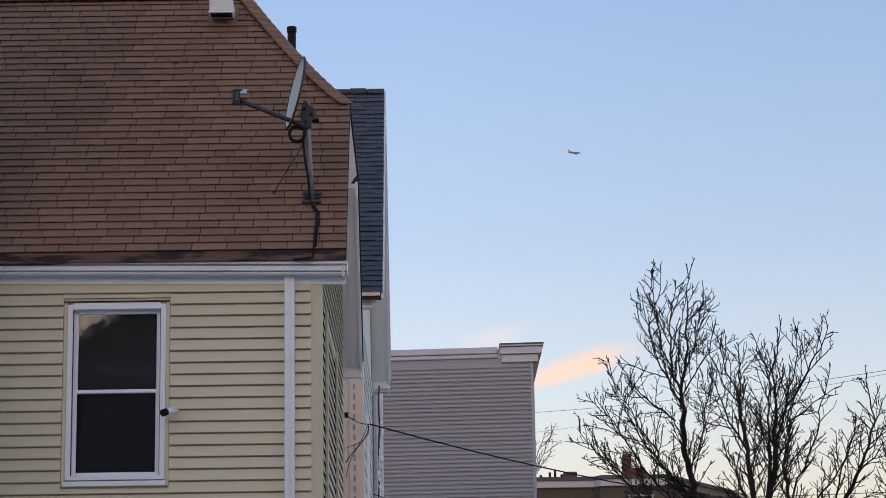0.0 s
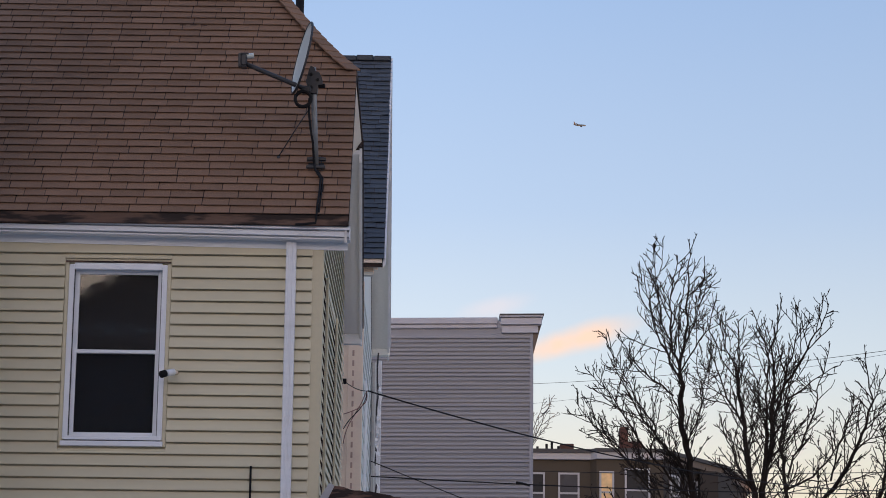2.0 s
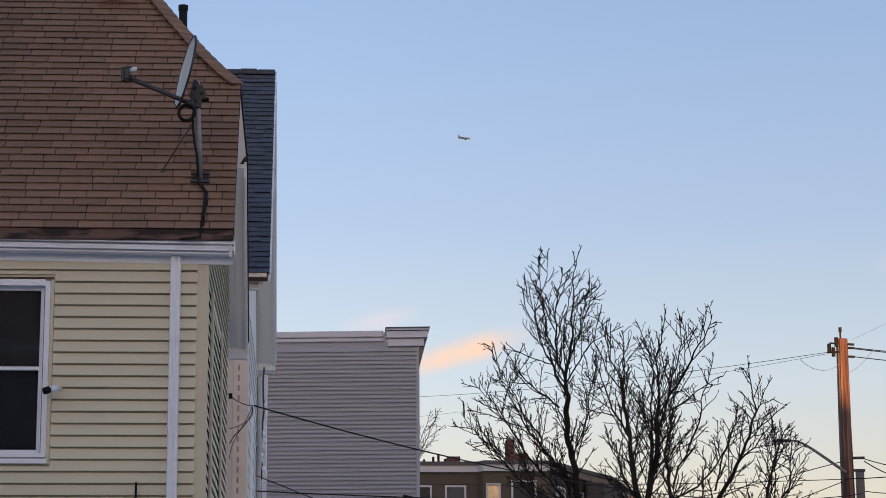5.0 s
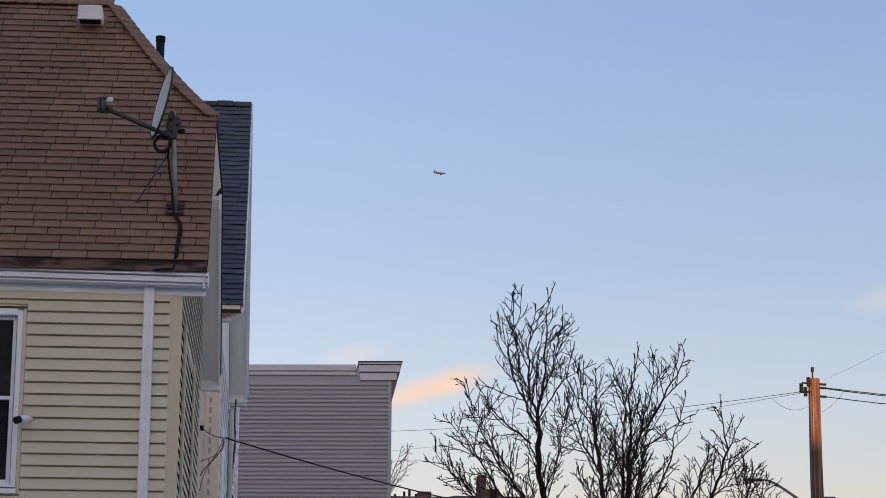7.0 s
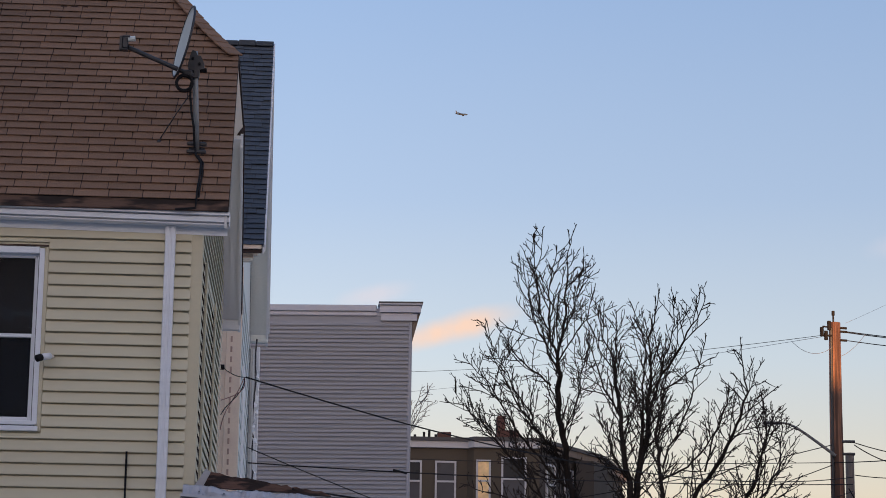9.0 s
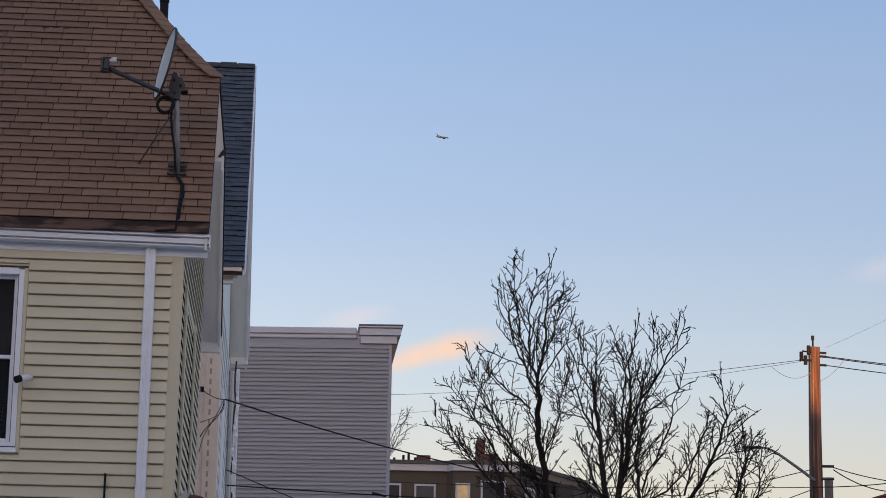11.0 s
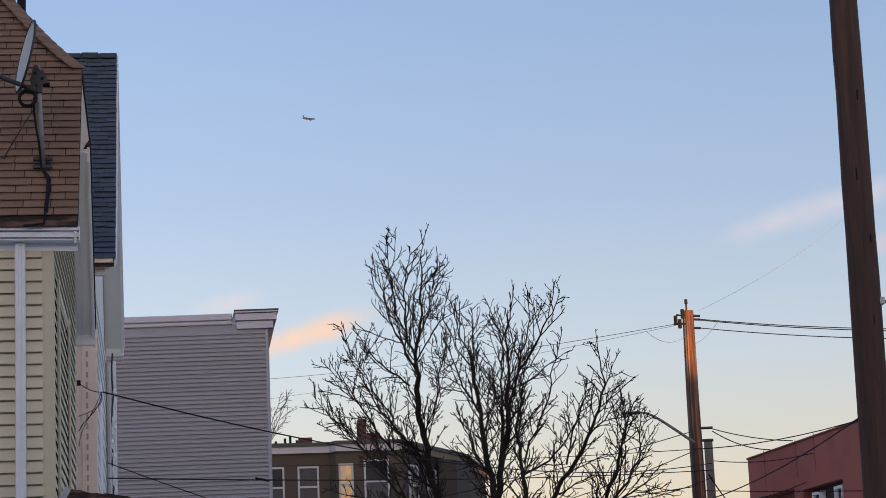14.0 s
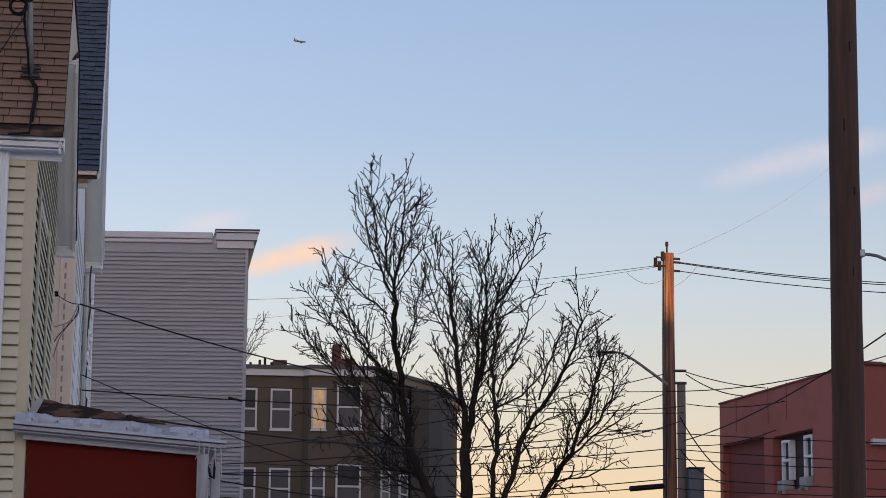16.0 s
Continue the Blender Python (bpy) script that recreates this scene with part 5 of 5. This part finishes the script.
def bare_tree(depth, limbs, seed, label, bark, twigm, shoots_from=4.0, reach=1.0):
    """Limbs given in the plane of the tree; they swing to and fro in depth, and carry shoots above shoots_from."""
    rnd = random.Random(seed)
    x0, z0 = limbs[0][0], limbs[0][1]
    t = thing("bare_tree", (x0, depth, 0), label, "tree", "bare trees")
    wood, twigs = ([], []), ([], [])

    def place(x, z):
        w = min(1.0, abs(x - x0) * 0.7 + max(0.0, z - 5.0) * 0.12)
        return Vector((x, depth + w * 0.8 * math.sin(2.3 * x + 0.8 * z + seed), z))

    for ax, az, bx_, bz, r0, r1, bow in limbs:
        ln = math.hypot(bx_ - ax, bz - az)
        n = max(4, int(ln / 0.14))
        ux, uz = (bx_ - ax) / ln, (bz - az) / ln
        pts, w1, w2 = [], rnd.uniform(0, 6.3), rnd.uniform(0, 6.3)
        for i in range(n + 1):
            f = i / n
            off = 4 * bow * f * (1 - f) + math.sin(math.pi * f) * (0.035 * math.sin(ln * f * 5 + w1) + 0.02 * math.sin(ln * f * 13 + w2))
            pts.append(place(ax + (bx_ - ax) * f - uz * off, az + (bz - az) * f + ux * off))
        rad = [(0.84 if r0 < 0.045 else 0.86) * (r0 + (r1 - r0) * (i / n) ** 0.7) for i in range(n + 1)]
        tube_data(pts, rad, 8 if r0 > 0.03 else 6, wood[0], wood[1])
        tip = r1 < 0.011
        gap = 0.145 if az > 7.6 else 0.115
        cnt = int(ln / gap)
        for k in range(cnt):
            f = (k + rnd.random()) / cnt
            if pts[min(n, int(f * n))].z < shoots_from:
                continue
            j = min(int(f * n), n - 1)
            a = pts[j].lerp(pts[j + 1], f * n - j)
            dj = (pts[j + 1] - pts[j]).normalized()
            ang = rnd.uniform(0, 2 * math.pi)
            perp = (dj.cross(Vector((math.cos(ang), math.sin(ang), rnd.gauss(0, 0.5))))).normalized()
            nd = dj * rnd.uniform(0.6, 0.95) + perp * rnd.uniform(0.5, 0.85) + Vector((0, 0, 0.1))
            left = ln * (1 - f) if tip else 0.6 * ln * (1 - f) + 0.75
            sl = min(1.25, 0.62 * left + 0.20) * rnd.uniform(0.4, 1.25) * reach
            shoot(wood, twigs, a, nd, sl, max(0.0088, min(0.0125, rad[j] * 0.55)), 1, rnd)
        if tip:
            shoot(wood, twigs, pts[-2], pts[-1] - pts[-2], 0.16, r1, 2, rnd)
    part("trunk", wood, bark, t)
    tagged(part("crown", twigs, twigm, t), "many fine bare twigs", kind="stuff")
    return t


bare_tree(45.0, [
    limb(6.80, 0.0, 6.15, 4.29, 0.19, 0.125), limb(6.15, 4.29, 5.75, 5.20, 0.125, 0.10), limb(5.75, 5.20, 5.56, 6.34, 0.10, 0.082),
    limb(5.56, 6.34, 5.31, 7.94, 0.080, 0.066), limb(5.31, 7.94, 5.28, 8.46, 0.066, 0.055),
    limb(5.28, 8.46, 5.38, 10.09, 0.038, 0.019), limb(5.38, 10.09, 5.41, 11.05, 0.019, 0.008),
    limb(5.28, 8.46, 5.07, 9.32, 0.036, 0.025), limb(5.07, 9.32, 5.16, 10.70, 0.025, 0.008, 0.03),
    limb(5.19, 8.05, 4.38, 8.89, 0.026, 0.015, 0.03), limb(4.38, 8.89, 4.05, 9.30, 0.015, 0.008),
    limb(5.27, 8.40, 4.77, 9.54, 0.028, 0.016, 0.05), limb(4.77, 9.54, 4.49, 10.63, 0.016, 0.008),
    limb(5.10, 9.09, 4.85, 9.90, 0.022, 0.014, 0.03), limb(4.85, 9.90, 4.71, 11.0, 0.014, 0.008), limb(4.84, 10.42, 4.88, 11.05, 0.011, 0.007),
    limb(5.50, 6.68, 4.42, 7.80, 0.034, 0.018, 0.08), limb(4.42, 7.80, 3.78, 9.25, 0.016, 0.0065, 0.06), limb(4.86, 7.46, 4.01, 8.75, 0.022, 0.008, 0.04),
    limb(5.59, 6.00, 4.17, 7.45, 0.036, 0.020, 0.06), limb(4.17, 7.45, 3.30, 8.40, 0.020, 0.008, -0.04),
    limb(5.75, 5.20, 4.07, 6.64, 0.036, 0.018, 0.10), limb(4.07, 6.64, 3.12, 7.80, 0.018, 0.008, 0.04), limb(4.65, 6.15, 3.49, 7.43, 0.018, 0.008, 0.05),
    limb(5.30, 8.49, 5.98, 9.90, 0.022, 0.008, -0.05), limb(5.33, 8.98, 5.80, 10.45, 0.018, 0.008, -0.05), limb(5.37, 9.89, 5.94, 10.45, 0.014, 0.008),
    limb(5.46, 7.02, 5.82, 9.00, 0.022, 0.008, -0.06), limb(5.68, 5.54, 5.21, 7.01, 0.026, 0.010, 0.05),
    limb(5.94, 4.76, 4.20, 5.63, 0.036, 0.016, 0.12), limb(4.20, 5.63, 3.35, 5.98, 0.016, 0.008), limb(6.06, 4.42, 4.66, 5.18, 0.034, 0.015, 0.1), limb(4.66, 5.18, 3.60, 5.37, 0.015, 0.008),
], 3, "bare deciduous tree with dense dark upright twigs", M_BARK, M_TWIG)
bare_tree(44.0, [
    limb(6.75, 0.0, 6.62, 4.24, 0.20, 0.15), limb(6.62, 4.24, 6.61, 5.42, 0.15, 0.115),
    limb(6.62, 5.30, 6.42, 6.93, 0.088, 0.056), limb(6.42, 6.93, 6.35, 8.37, 0.056, 0.034), limb(6.35, 8.37, 6.02, 9.62, 0.022, 0.008, 0.04), limb(6.35, 8.37, 6.40, 9.50, 0.024, 0.008, -0.05),
    limb(6.60, 5.30, 6.99, 6.94, 0.092, 0.062, 0.02), limb(6.99, 6.94, 7.07, 7.96, 0.060, 0.045), limb(7.07, 7.96, 7.13, 9.75, 0.036, 0.008, 0.05),
    limb(6.81, 6.26, 6.89, 7.39, 0.050, 0.034), limb(6.89, 7.39, 6.86, 9.12, 0.034, 0.008, -0.06),
    limb(7.03, 7.40, 7.51, 8.55, 0.036, 0.026, 0.03), limb(7.51, 8.55, 8.07, 9.67, 0.026, 0.008), limb(7.23, 8.02, 7.39, 9.53, 0.026, 0.008, -0.04),
    limb(6.40, 7.27, 5.92, 8.21, 0.028, 0.017, 0.04), limb(5.92, 8.21, 5.66, 8.73, 0.017, 0.008), limb(6.35, 8.23, 5.75, 9.22, 0.020, 0.008, 0.06),
    limb(6.51, 6.03, 5.87, 7.30, 0.030, 0.009, 0.08), limb(6.90, 6.72, 6.72, 8.25, 0.026, 0.009), limb(6.47, 6.26, 6.66, 7.80, 0.026, 0.009, 0.04),
], 11, "bare deciduous tree with several dark upright stems", M_BARK, M_TWIG)
bare_tree(43.6, [
    limb(7.02, 0.0, 7.09, 4.22, 0.10, 0.062), limb(7.09, 4.22, 7.18, 5.79, 0.062, 0.050), limb(7.18, 5.79, 7.06, 6.90, 0.048, 0.034), limb(7.06, 6.90, 7.28, 7.80, 0.034, 0.022),
    limb(7.28, 7.80, 8.10, 8.30, 0.020, 0.008, 0.05), limb(7.17, 6.01, 7.96, 6.53, 0.030, 0.020, -0.05), limb(7.96, 6.53, 8.36, 7.70, 0.020, 0.008, -0.05),
    limb(7.20, 6.23, 7.73, 7.48, 0.028, 0.018), limb(7.73, 7.48, 7.90, 8.75, 0.018, 0.008), limb(7.13, 5.12, 6.73, 6.22, 0.026, 0.009), limb(7.10, 6.68, 7.39, 8.65, 0.026, 0.008), limb(7.16, 5.34, 7.74, 6.02, 0.024, 0.009),
], 17, "slender bare tree with a thin dark stem", M_BARK, M_TWIG, 4.0, 0.65)
bare_tree(43.8, [
    limb(6.95, 0.0, 7.33, 4.24, 0.11, 0.070), limb(7.33, 4.24, 7.83, 5.54, 0.070, 0.062), limb(7.83, 5.54, 8.40, 6.62, 0.058, 0.042, -0.04), limb(8.40, 6.62, 8.79, 7.67, 0.040, 0.024, 0.03),
    limb(8.79, 7.67, 8.73, 8.21, 0.020, 0.014), limb(8.73, 8.21, 8.76, 8.70, 0.014, 0.008), limb(8.79, 7.67, 9.40, 8.08, 0.018, 0.008, 0.03), limb(8.11, 6.22, 8.28, 7.18, 0.026, 0.016), limb(8.28, 7.18, 8.39, 7.78, 0.016, 0.008),
    limb(8.40, 6.62, 9.08, 7.38, 0.024, 0.008, 0.04), limb(7.89, 5.65, 8.68, 6.04, 0.024, 0.008, -0.05), limb(7.77, 5.49, 8.06, 4.80, 0.020, 0.009), limb(7.49, 4.81, 8.57, 5.11, 0.026, 0.009, -0.05),
], 23, "bare deciduous tree leaning with spreading dark stems", M_BARK, M_TWIG)
bare_tree(44.4, [
    limb(7.40, 0.0, 8.28, 4.29, 0.11, 0.066), limb(8.28, 4.29, 8.82, 5.16, 0.066, 0.058), limb(8.82, 5.16, 9.12, 6.47, 0.050, 0.034, 0.03), limb(9.12, 6.47, 9.61, 7.40, 0.028, 0.016, 0.03), limb(9.61, 7.40, 9.90, 7.62, 0.014, 0.008),
    limb(9.10, 6.36, 9.03, 7.33, 0.020, 0.008), limb(8.68, 4.88, 8.74, 5.84, 0.034, 0.012), limb(8.89, 5.33, 9.55, 6.26, 0.036, 0.022, 0.04), limb(9.55, 6.26, 10.05, 7.33, 0.022, 0.008, 0.04),
    limb(8.82, 5.16, 9.66, 5.80, 0.028, 0.018, 0.04), limb(9.66, 5.80, 10.12, 6.15, 0.018, 0.008), limb(8.51, 4.65, 9.37, 4.87, 0.026, 0.016, -0.04), limb(9.37, 4.87, 9.85, 5.09, 0.016, 0.008), limb(9.20, 6.59, 9.44, 7.58, 0.020, 0.008), limb(8.40, 4.48, 9.03, 4.55, 0.022, 0.008),
], 29, "low bare tree with spreading dark stems", M_BARK, M_TWIG)
bare_tree(70.0, [
    limb(3.10, 0.0, 3.40, 9.4, 0.08, 0.03), limb(3.40, 9.4, 3.90, 11.25, 0.026, 0.010, 0.04), limb(3.55, 10.0, 4.16, 11.35, 0.020, 0.010, -0.05), limb(3.45, 9.7, 4.05, 10.6, 0.018, 0.010, -0.04),
], 31, "small pale bare tree behind the grey house", M_PALETWIG, M_PALETWIG, 9.4, 0.8)
